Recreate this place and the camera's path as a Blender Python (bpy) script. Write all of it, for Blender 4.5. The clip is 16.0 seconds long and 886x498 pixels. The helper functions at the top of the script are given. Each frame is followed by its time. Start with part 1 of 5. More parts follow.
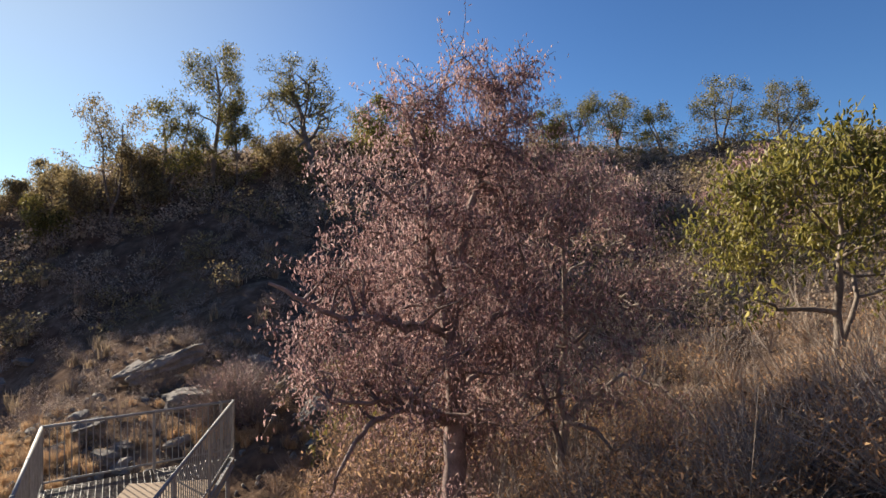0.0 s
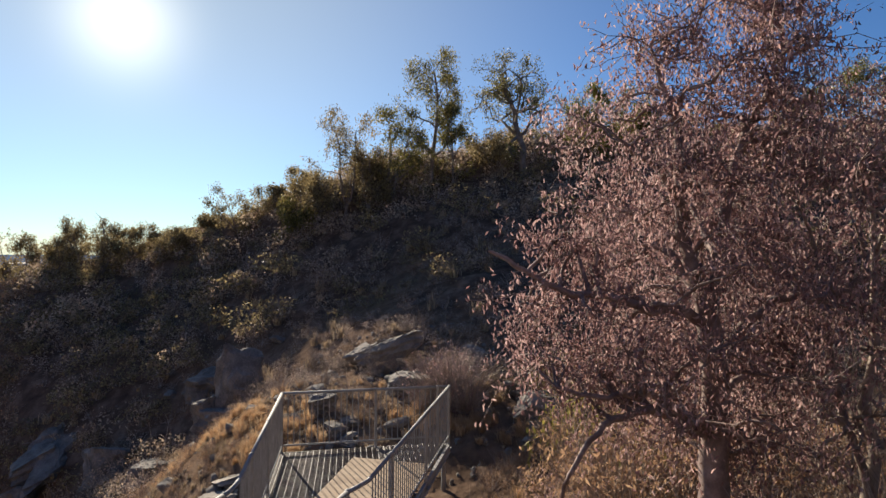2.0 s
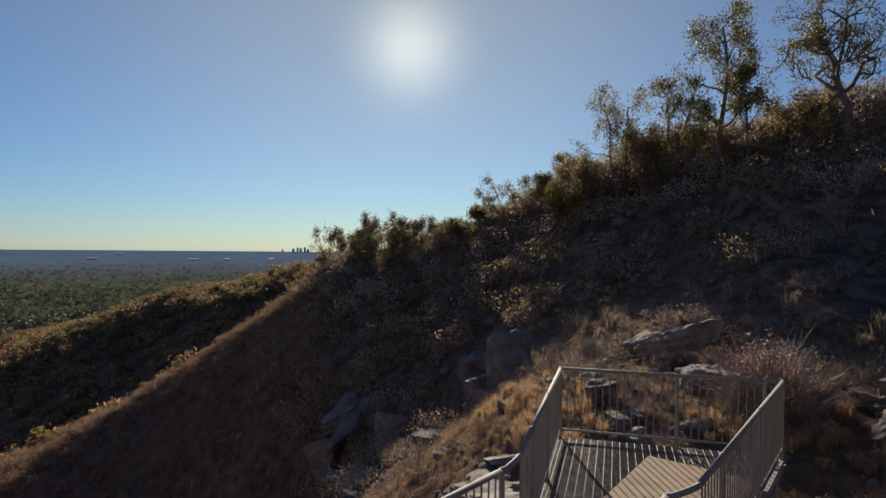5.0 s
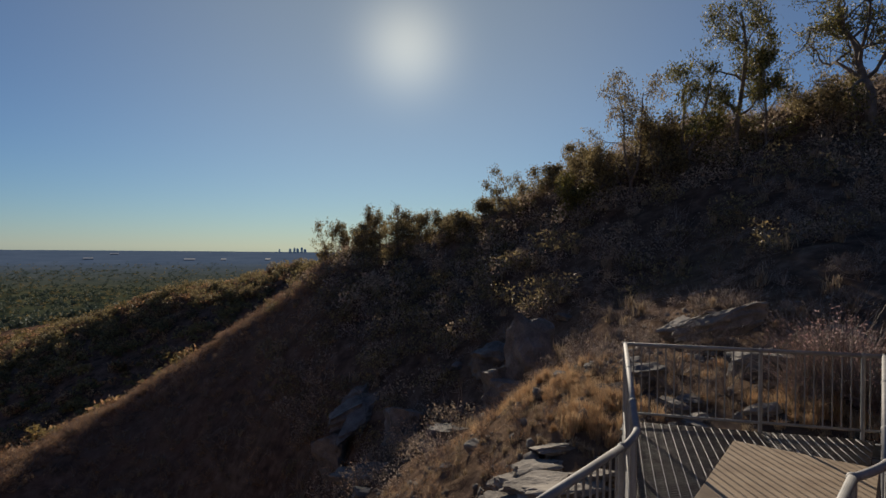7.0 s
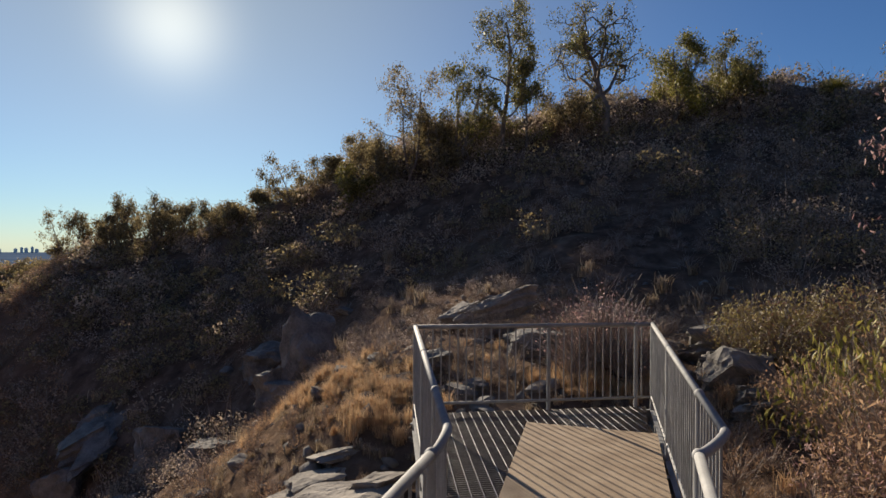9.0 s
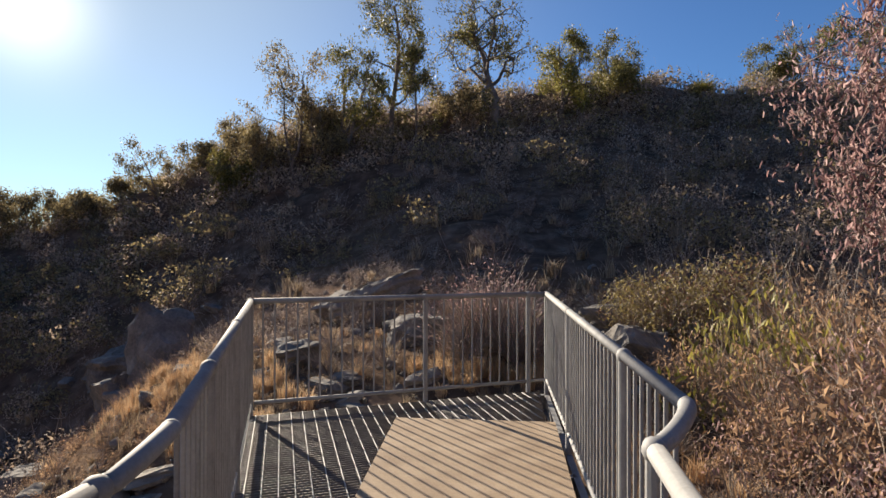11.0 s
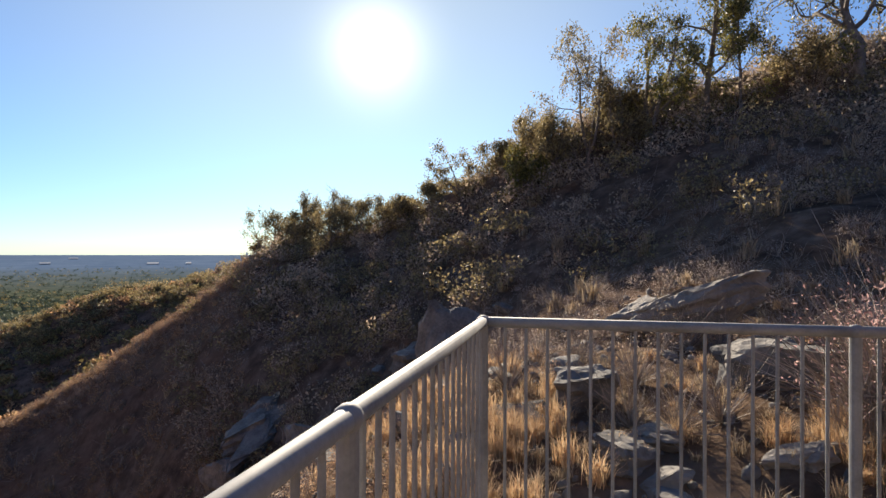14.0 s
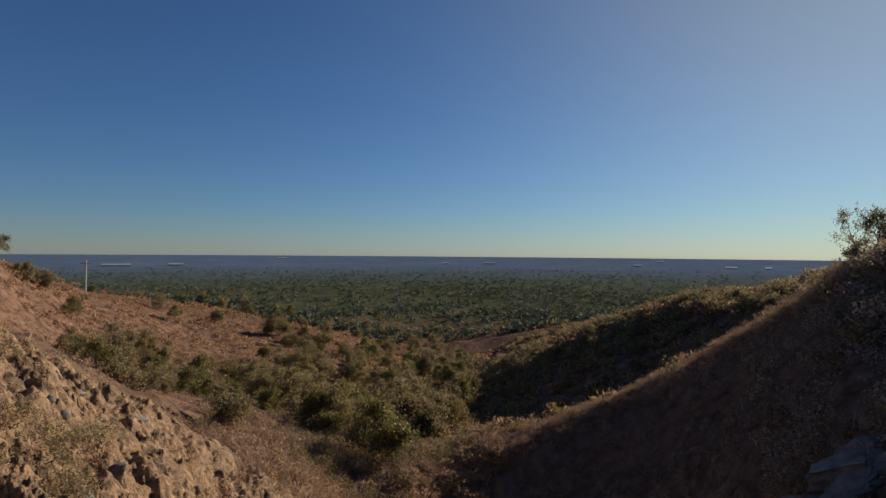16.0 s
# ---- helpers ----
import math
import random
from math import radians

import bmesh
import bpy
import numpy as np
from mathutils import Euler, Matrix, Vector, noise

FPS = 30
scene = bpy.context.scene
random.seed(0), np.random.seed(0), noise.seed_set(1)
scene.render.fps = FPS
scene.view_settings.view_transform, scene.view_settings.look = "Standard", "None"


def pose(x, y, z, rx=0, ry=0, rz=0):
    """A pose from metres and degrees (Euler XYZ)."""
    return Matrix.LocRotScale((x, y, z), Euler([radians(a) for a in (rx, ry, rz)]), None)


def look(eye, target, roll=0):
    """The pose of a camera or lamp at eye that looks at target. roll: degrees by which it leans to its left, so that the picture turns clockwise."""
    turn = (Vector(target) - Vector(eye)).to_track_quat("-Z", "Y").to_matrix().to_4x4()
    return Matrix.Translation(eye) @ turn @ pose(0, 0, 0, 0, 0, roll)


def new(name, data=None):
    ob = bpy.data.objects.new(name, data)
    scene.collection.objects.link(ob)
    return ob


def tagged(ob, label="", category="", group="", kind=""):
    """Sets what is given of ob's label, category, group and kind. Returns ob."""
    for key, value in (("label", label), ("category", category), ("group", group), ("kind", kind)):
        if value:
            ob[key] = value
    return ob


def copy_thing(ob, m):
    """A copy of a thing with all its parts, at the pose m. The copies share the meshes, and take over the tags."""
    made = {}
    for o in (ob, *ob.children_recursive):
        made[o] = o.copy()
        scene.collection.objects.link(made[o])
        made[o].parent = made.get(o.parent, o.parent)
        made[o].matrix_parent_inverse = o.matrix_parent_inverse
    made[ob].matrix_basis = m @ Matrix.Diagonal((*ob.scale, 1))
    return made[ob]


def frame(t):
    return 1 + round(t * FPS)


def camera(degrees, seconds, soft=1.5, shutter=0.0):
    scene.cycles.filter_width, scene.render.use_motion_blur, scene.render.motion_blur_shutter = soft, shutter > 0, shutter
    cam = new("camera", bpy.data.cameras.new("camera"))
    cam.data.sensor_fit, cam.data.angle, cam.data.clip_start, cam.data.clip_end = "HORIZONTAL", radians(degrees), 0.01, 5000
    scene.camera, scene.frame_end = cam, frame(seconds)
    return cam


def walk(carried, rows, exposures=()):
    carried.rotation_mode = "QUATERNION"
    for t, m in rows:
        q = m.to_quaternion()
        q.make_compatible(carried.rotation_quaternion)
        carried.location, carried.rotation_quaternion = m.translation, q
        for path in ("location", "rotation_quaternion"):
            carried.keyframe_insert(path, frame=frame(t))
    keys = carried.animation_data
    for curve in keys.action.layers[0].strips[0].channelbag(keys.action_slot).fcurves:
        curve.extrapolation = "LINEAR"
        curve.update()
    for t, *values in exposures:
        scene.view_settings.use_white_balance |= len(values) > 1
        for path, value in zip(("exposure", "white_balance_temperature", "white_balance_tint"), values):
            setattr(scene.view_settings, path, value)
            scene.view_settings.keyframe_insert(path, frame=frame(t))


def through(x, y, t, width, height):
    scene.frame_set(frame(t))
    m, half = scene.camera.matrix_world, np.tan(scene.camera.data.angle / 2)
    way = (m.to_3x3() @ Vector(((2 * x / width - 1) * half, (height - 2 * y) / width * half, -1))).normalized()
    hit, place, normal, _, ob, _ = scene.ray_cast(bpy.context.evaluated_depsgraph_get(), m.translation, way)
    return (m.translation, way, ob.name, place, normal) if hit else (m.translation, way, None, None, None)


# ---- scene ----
cam = camera(76.00, 16.0)
PATH = [
    (0.0, pose(0.253, -0.026, 4.004, 90.13, -0.05, -1.55)),
    (0.5, pose(0.224, 0.265, 3.920, 90.26, -0.16, 7.66)),
    (1.0, pose(0.126, 0.586, 3.818, 90.27, -0.22, 13.66)),
    (1.5, pose(0.012, 0.767, 3.729, 90.24, -0.25, 17.10)),
    (2.0, pose(-0.108, 0.960, 3.604, 90.29, -0.41, 19.31)),
    (2.5, pose(-0.258, 1.230, 3.478, 90.23, -0.31, 21.14)),
    (3.0, pose(-0.368, 1.428, 3.358, 90.22, -0.60, 22.83)),
    (3.5, pose(-0.527, 1.628, 3.269, 90.05, -0.43, 25.33)),
    (4.0, pose(-0.658, 1.796, 3.141, 90.05, -0.46, 29.60)),
    (4.5, pose(-0.938, 2.029, 3.041, 89.91, -0.34, 36.39)),
    (5.0, pose(-1.242, 2.165, 2.873, 89.96, -0.65, 45.38)),
    (7.5, pose(-2.700, 2.493, 2.279, 90.04, -0.67, 44.79)),
    (8.0, pose(-2.908, 2.748, 2.270, 89.87, -0.62, 35.24)),
    (8.5, pose(-3.060, 3.068, 2.173, 89.94, -0.30, 28.31)),
    (9.0, pose(-3.166, 3.406, 1.986, 90.10, -0.46, 23.15)),
    (9.5, pose(-3.208, 3.722, 1.830, 90.21, -0.47, 18.90)),
    (10.0, pose(-3.238, 4.055, 1.698, 90.19, -0.43, 15.37)),
    (12.5, pose(-3.589, 6.400, 1.401, 90.34, -0.01, 11.74)),
    (13.0, pose(-3.779, 6.894, 1.437, 90.05, 0.32, 15.15)),
    (13.5, pose(-4.083, 7.238, 1.411, 90.15, 0.14, 23.90)),
    (14.0, pose(-4.400, 7.337, 1.406, 90.21, -0.22, 42.14)),
    (14.5, pose(-4.699, 7.447, 1.388, 90.50, -0.82, 64.31)),
    (15.0, pose(-4.981, 7.640, 1.461, 90.40, -0.75, 79.47)),
    (15.5, pose(-4.972, 7.686, 1.452, 90.33, -0.74, 89.74)),
    (16.0, pose(-4.986, 7.668, 1.464, 90.31, -0.46, 96.18)),
]
EXPOSURE = [(0.0, 1.25), (2.0, 1.1), (3.5, 1.1), (4.5, 0.75), (5.0, 0.45), (7.5, 0.05), (8.5, 0.4), (10.0, 1.05), (12.5, 1.4), (13.5, 1.68), (14.0, 1.38), (14.5, 0.66), (15.0, 0.3), (16.0, 0.2)]
AUREOLE = (6.0, 2.9)
SUN_POWER = 5.0
SKY_POWER = 0.052
SKY_TINT = (0.88, 0.97, 1.10)
walk(cam, PATH, EXPOSURE)

# ---- world and sun ----
SUN_AZ, SUN_EL = 49.0, 19.5      # degrees: turned left from +y, above the horizon
sun_way = Vector((-math.sin(radians(SUN_AZ)) * math.cos(radians(SUN_EL)),
                  math.cos(radians(SUN_AZ)) * math.cos(radians(SUN_EL)), math.sin(radians(SUN_EL))))
world = bpy.data.worlds.new("sky")
scene.world = world
world.use_nodes = True
wn, wl = world.node_tree.nodes, world.node_tree.links
wn.clear()
sky = wn.new("ShaderNodeTexSky")
sky.sky_type, sky.sun_disc = "NISHITA", False
sky.sun_elevation, sky.sun_rotation = radians(SUN_EL), radians(-SUN_AZ)
sky.altitude, sky.air_density, sky.dust_density, sky.ozone_density = 150, 1.0, 0.0, 6.0
wbg = wn.new("ShaderNodeBackground")
wbg.inputs["Strength"].default_value = SKY_POWER
wout = wn.new("ShaderNodeOutputWorld")
# the bright aureole round the sun
wco = wn.new("ShaderNodeTexCoord")
wdot = wn.new("ShaderNodeVectorMath")
wdot.operation = "DOT_PRODUCT"
wdot.inputs[1].default_value = sun_way
wl.new(wco.outputs["Generated"], wdot.inputs[0])


def world_math(op, a, b):
    n = wn.new("ShaderNodeMath")
    n.operation = op
    for k, v in enumerate((a, b)):
        if isinstance(v, (int, float)):
            n.inputs[k].default_value = v
        else:
            wl.new(v, n.inputs[k])
    return n.outputs[0]


wpos = world_math("MAXIMUM", wdot.outputs["Value"], 0.0)
wcore = world_math("MULTIPLY", world_math("POWER", wpos, 380.0), AUREOLE[0])
whalo = world_math("MULTIPLY", world_math("POWER", wpos, 6.5), AUREOLE[1])
wmul = wn.new("ShaderNodeVectorMath")
wmul.operation = "SCALE"
wmul.inputs[0].default_value = (1.12, 0.96, 0.12)
wl.new(whalo, wmul.inputs["Scale"])
wmul2 = wn.new("ShaderNodeVectorMath")
wmul2.operation = "SCALE"
wmul2.inputs[0].default_value = (1.0, 0.90, 0.62)
wl.new(wcore, wmul2.inputs["Scale"])
wsum = wn.new("ShaderNodeVectorMath")
wl.new(wmul.outputs[0], wsum.inputs[0])
wl.new(wmul2.outputs[0], wsum.inputs[1])
wtint = wn.new("ShaderNodeVectorMath")
wtint.operation = "MULTIPLY"
wtint.inputs[1].default_value = SKY_TINT
wl.new(sky.outputs[0], wtint.inputs[0])
wadd = wn.new("ShaderNodeVectorMath")
wl.new(wtint.outputs[0], wadd.inputs[0])
wl.new(wsum.outputs[0], wadd.inputs[1])
wl.new(wadd.outputs[0], wbg.inputs["Color"])
wl.new(wbg.outputs[0], wout.inputs["Surface"])

sun_data = bpy.data.lights.new("sun", "SUN")
sun_data.energy, sun_data.angle, sun_data.color = SUN_POWER, radians(0.55), (1.0, 0.86, 0.68)
sun = new("sun", sun_data)
sun.matrix_world = look(Vector((0, 0, 60)), Vector((0, 0, 60)) - sun_way)


# ---- materials ----
def material(name, stops, scale=4.0, rough=0.85, metal=0.0, bump=0.3, fine=40.0, island=0.0, objvar=0.0, spec=0.3, through=0.0, dist=0.02):
    """Noise of two scales between colour stops, with bump; island or objvar vary piece by piece; through lets light pass leaves."""
    m = bpy.data.materials.new(name)
    m.use_nodes = True
    n, l = m.node_tree.nodes, m.node_tree.links
    bsdf = n["Principled BSDF"]
    geo = n.new("ShaderNodeNewGeometry")
    a = n.new("ShaderNodeTexNoise")
    a.inputs["Scale"].default_value, a.inputs["Detail"].default_value, a.inputs["Roughness"].default_value = scale, 6, 0.6
    b = n.new("ShaderNodeTexNoise")
    b.inputs["Scale"].default_value, b.inputs["Detail"].default_value = fine, 4
    for q in (a, b):
        l.new(geo.outputs["Position"], q.inputs["Vector"])
    mix = n.new("ShaderNodeMath")
    mix.operation = "MULTIPLY_ADD"
    l.new(b.outputs["Fac"], mix.inputs[0])
    mix.inputs[1].default_value = 0.35
    l.new(a.outputs["Fac"], mix.inputs[2])
    value = mix.outputs[0]
    if island or objvar:
        add = n.new("ShaderNodeMath")
        add.operation = "MULTIPLY_ADD"
        if island:
            l.new(geo.outputs["Random Per Island"], add.inputs[0])
        else:
            info = n.new("ShaderNodeObjectInfo")
            l.new(info.outputs["Random"], add.inputs[0])
        add.inputs[1].default_value = island or objvar
        l.new(value, add.inputs[2])
        value = add.outputs[0]
        sub = n.new("ShaderNodeMath")
        sub.operation = "SUBTRACT"
        l.new(value, sub.inputs[0])
        sub.inputs[1].default_value = 0.5 * (island or objvar)
        value = sub.outputs[0]
    ramp = n.new("ShaderNodeValToRGB")
    el = ramp.color_ramp.elements
    lo, hi = 0.42, 0.95
    for k, c in enumerate(stops):
        p = lo + (hi - lo) * k / max(1, len(stops) - 1)
        e = el[k] if k < 2 else el.new(p)
        e.position, e.color = p, (*c, 1)
    l.new(value, ramp.inputs[0])
    l.new(ramp.outputs[0], bsdf.inputs["Base Color"])
    bsdf.inputs["Roughness"].default_value, bsdf.inputs["Metallic"].default_value = rough, metal
    bsdf.inputs["Specular IOR Level"].default_value = spec
    if bump:
        bp = n.new("ShaderNodeBump")
        bp.inputs["Strength"].default_value, bp.inputs["Distance"].default_value = bump, dist
        l.new(mix.outputs[0], bp.inputs["Height"])
        l.new(bp.outputs[0], bsdf.inputs["Normal"])
    if through:
        tr = n.new("ShaderNodeBsdfTranslucent")
        l.new(ramp.outputs[0], tr.inputs["Color"])
        ms = n.new("ShaderNodeMixShader")
        ms.inputs[0].default_value = through
        l.new(bsdf.outputs[0], ms.inputs[1])
        l.new(tr.outputs[0], ms.inputs[2])
        l.new(ms.outputs[0], n["Material Output"].inputs["Surface"])
    return m


M_steel = material("galvanised_steel", [(0.20, 0.2, 0.198), (0.285, 0.284, 0.28), (0.37, 0.368, 0.36)], 6, 0.72, 0.2, 0.1, 90, objvar=0.15, dist=0.002)
M_grate = material("galvanised_grating", [(0.09, 0.08, 0.072), (0.15, 0.135, 0.12), (0.22, 0.2, 0.18)], 5, 0.6, 0.3, 0.1, 80, dist=0.002)
M_ply = material("weathered_mat", [(0.25, 0.18, 0.12), (0.35, 0.265, 0.18), (0.44, 0.345, 0.245)], 3, 0.85, 0, 0.25, 60, dist=0.004)
M_rock = material("grey_rock", [(0.065, 0.06, 0.055), (0.125, 0.116, 0.105), (0.2, 0.184, 0.164), (0.28, 0.26, 0.23)], 1.6, 0.9, 0, 0.8, 14, dist=0.06)
M_slab = material("pale_rock", [(0.12, 0.104, 0.088), (0.235, 0.207, 0.175), (0.35, 0.312, 0.268)], 1.8, 0.9, 0, 0.8, 18, dist=0.05)
M_drygrass = material("dry_grass", [(0.36, 0.215, 0.115), (0.55, 0.37, 0.21), (0.68, 0.51, 0.33)], 1.5, 0.8, 0, 0, 30, island=0.5, through=0.4)
M_greygrass = material("grey_grass", [(0.233, 0.179, 0.126), (0.395, 0.305, 0.206), (0.556, 0.44, 0.296)], 0.4, 0.85, 0, 0, 20, island=0.5, through=0.3)
M_redleaf = material("dry_red_leaves", [(0.195, 0.11, 0.112), (0.325, 0.205, 0.2), (0.455, 0.31, 0.3), (0.57, 0.43, 0.41)], 0.9, 0.8, 0, 0, 30, island=0.4, through=0.55, spec=0.05)
M_redbark = material("reddish_bark", [(0.095, 0.066, 0.06), (0.21, 0.155, 0.14), (0.38, 0.30, 0.27)], 4, 0.85, 0, 0.5, 25)
M_twig = material("pale_twig", [(0.17, 0.13, 0.11), (0.30, 0.245, 0.205), (0.42, 0.36, 0.30)], 3, 0.8, 0, 0.3, 25, island=0.4)
M_greenleaf = material("gum_leaves", [(0.08, 0.078, 0.028), (0.145, 0.138, 0.042), (0.22, 0.195, 0.058), (0.32, 0.265, 0.085)], 0.8, 0.5, 0, 0, 20, island=0.7, through=0.35)
M_oliveleaf = material("olive_leaves", [(0.115, 0.09, 0.055), (0.20, 0.16, 0.085), (0.29, 0.23, 0.115), (0.39, 0.305, 0.15)], 0.5, 0.6, 0, 0, 15, island=0.6, through=0.45)
M_bushleaf = material("olive_red_leaves", [(0.18, 0.095, 0.068), (0.185, 0.145, 0.06), (0.25, 0.208, 0.075), (0.33, 0.265, 0.11)], 1.0, 0.55, 0, 0, 20, island=0.7, through=0.35)
M_yellowleaf = material("yellow_green_leaves", [(0.12, 0.12, 0.03), (0.23, 0.21, 0.05), (0.36, 0.31, 0.08)], 1.2, 0.5, 0, 0, 20, island=0.6, through=0.4)
M_brownleaf = material("brown_scrub_leaves", [(0.129, 0.078, 0.049), (0.281, 0.17, 0.1), (0.479, 0.274, 0.149), (0.6, 0.401, 0.212)], 0.35, 0.75, 0, 0, 12, island=0.6, through=0.45)
M_mixleaf = material("mixed_scrub_leaves", [(0.17, 0.128, 0.098), (0.32, 0.245, 0.185), (0.46, 0.355, 0.262), (0.60, 0.475, 0.34)], 0.12, 0.75, 0, 0, 9, island=0.45, through=0.45)
M_greyleaf = material("grey_scrub_leaves", [(0.17, 0.132, 0.118), (0.315, 0.25, 0.215), (0.455, 0.365, 0.31), (0.60, 0.49, 0.40)], 0.2, 0.75, 0, 0, 9, island=0.5, through=0.45)
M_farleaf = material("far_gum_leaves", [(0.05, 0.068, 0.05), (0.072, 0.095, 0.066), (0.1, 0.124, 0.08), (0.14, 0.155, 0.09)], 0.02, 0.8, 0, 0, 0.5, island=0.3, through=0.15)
M_valleyleaf = material("valley_gum_leaves", [(0.11, 0.094, 0.045), (0.21, 0.17, 0.075), (0.31, 0.24, 0.10), (0.42, 0.32, 0.14)], 0.22, 0.75, 0, 0, 2, island=0.35, through=0.28)
M_bark = material("grey_bark", [(0.091, 0.072, 0.058), (0.182, 0.15, 0.124), (0.312, 0.26, 0.215)], 3, 0.9, 0, 0.5, 20)
M_orange = material("tan_slope_rock", [(0.075, 0.052, 0.038), (0.22, 0.14, 0.085), (0.36, 0.235, 0.14), (0.45, 0.315, 0.20)], 3.4, 0.9, 0, 1.0, 22, objvar=0.25, dist=0.09)
M_rimleaf = material("reddish_scrub_leaves", [(0.175, 0.106, 0.069), (0.3, 0.188, 0.119), (0.425, 0.275, 0.175), (0.55, 0.375, 0.237)], 0.4, 0.75, 0, 0, 12, island=0.5, through=0.45)
M_white = material("pale_roofs", [(0.28, 0.29, 0.31), (0.34, 0.35, 0.37), (0.42, 0.43, 0.45)], 0.05, 0.6, 0, 0, 1)
# tower concrete made pale and cool so its colour carries the haze
M_tower = material("hazy_concrete", [(0.50, 0.52, 0.54), (0.62, 0.64, 0.66)], 0.05, 0.8, 0, 0, 1)

# the ground: earth, rock and dry grass by the cover painted from the plan
M_ground = bpy.data.materials.new("hillside_ground")
M_ground.use_nodes = True
gn, gl_ = M_ground.node_tree.nodes, M_ground.node_tree.links


def ground_noise(scale, detail=8, rough=0.62):
    n = gn.new("ShaderNodeTexNoise")
    n.inputs["Scale"].default_value, n.inputs["Detail"].default_value, n.inputs["Roughness"].default_value = scale, detail, rough
    gl_.new(gpos.outputs["Position"], n.inputs["Vector"])
    return n.outputs["Fac"]


def ground_ramp(fac, *stops):
    r = gn.new("ShaderNodeValToRGB")
    for k, (p, c) in enumerate(stops):
        e = r.color_ramp.elements[k] if k < 2 else r.color_ramp.elements.new(p)
        e.position, e.color = p, (*c, 1)
    gl_.new(fac, r.inputs[0])
    return r.outputs[0]


def ground_mix(fac, a, b):
    m = gn.new("ShaderNodeMix")
    m.data_type = "RGBA"
    gl_.new(fac, m.inputs[0])
    gl_.new(a, m.inputs[6])
    gl_.new(b, m.inputs[7])
    return m.outputs[2]


gpos = gn.new("ShaderNodeNewGeometry")
gatt = gn.new("ShaderNodeVertexColor")
gatt.layer_name = "cover"
gsep = gn.new("ShaderNodeSeparateColor")
gl_.new(gatt.outputs["Color"], gsep.inputs[0])
fine, mid_n, big = ground_noise(9.0), ground_noise(1.3), ground_noise(0.05)
earth = ground_ramp(mid_n, (0.32, (0.058, 0.041, 0.031)), (0.5, (0.118, 0.082, 0.06)), (0.68, (0.205, 0.148, 0.11)))
crag = ground_noise(3.2, 12, 0.78)
rocky = ground_ramp(crag, (0.34, (0.07, 0.055, 0.045)), (0.44, (0.22, 0.15, 0.10)), (0.56, (0.38, 0.26, 0.165)), (0.72, (0.47, 0.35, 0.24)))
# far plain's base colour turned blue to stand in for distance haze
plain_haze_c = ground_ramp(ground_noise(0.006, 12, 0.75), (0.35, (0.075, 0.115, 0.185)), (0.5, (0.10, 0.145, 0.22)), (0.64, (0.125, 0.172, 0.245)), (0.78, (0.18, 0.22, 0.27)))
brush = ground_ramp(ground_noise(0.6, 10, 0.75), (0.38, (0.05, 0.037, 0.025)), (0.47, (0.14, 0.085, 0.058)), (0.62, (0.25, 0.15, 0.105)))
gcol = ground_mix(gsep.outputs[0], earth, rocky)
gcol = ground_mix(gsep.outputs[1], gcol, brush)
floor_c = ground_ramp(ground_noise(0.05, 8, 0.7), (0.35, (0.045, 0.055, 0.035)), (0.5, (0.075, 0.085, 0.05)), (0.68, (0.12, 0.11, 0.065)))
gcol = ground_mix(gsep.outputs[2], gcol, floor_c)
gcol = ground_mix(gatt.outputs["Alpha"], gcol, plain_haze_c)
gb = gn["Principled BSDF"]
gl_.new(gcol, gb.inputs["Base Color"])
gb.inputs["Roughness"].default_value = 0.95
gb.inputs["Specular IOR Level"].default_value = 0.0
gsum = gn.new("ShaderNodeMath")
gsum.operation = "MULTIPLY_ADD"
gl_.new(fine, gsum.inputs[0])
gsum.inputs[1].default_value = 0.3
gl_.new(mid_n, gsum.inputs[2])
grock = gn.new("ShaderNodeMath")
grock.operation = "MULTIPLY"
gl_.new(crag, grock.inputs[0])
gl_.new(gsep.outputs[0], grock.inputs[1])
gsum2 = gn.new("ShaderNodeMath")
gsum2.operation = "MULTIPLY_ADD"
gl_.new(grock.outputs[0], gsum2.inputs[0])
gsum2.inputs[1].default_value = 4.0
gl_.new(gsum.outputs[0], gsum2.inputs[2])
gbump = gn.new("ShaderNodeBump")
gbump.inputs["Strength"].default_value, gbump.inputs["Distance"].default_value = 0.9, 0.12
gl_.new(gsum2.outputs[0], gbump.inputs["Height"])
gl_.new(gbump.outputs[0], gb.inputs["Normal"])

# ---- the lie of the land ----
rng = np.random.default_rng(7)
LATTICE = rng.random((256, 256))


def value_noise(x, y):
    xi, yi = np.floor(x).astype(int), np.floor(y).astype(int)
    fx, fy = x - xi, y - yi
    fx, fy = fx * fx * (3 - 2 * fx), fy * fy * (3 - 2 * fy)
    g = lambda i, j: LATTICE[i % 256, j % 256]
    return (g(xi, yi) * (1 - fx) + g(xi + 1, yi) * fx) * (1 - fy) + (g(xi, yi + 1) * (1 - fx) + g(xi + 1, yi + 1) * fx) * fy - 0.5


def fbm(x, y, octaves=5):
    z, a = 0.0, 1.0
    for k in range(octaves):
        z = z + a * value_noise(x * 2 ** k + 17.3 * k, y * 2 ** k + 5.1 * k)
        a *= 0.5
    return z


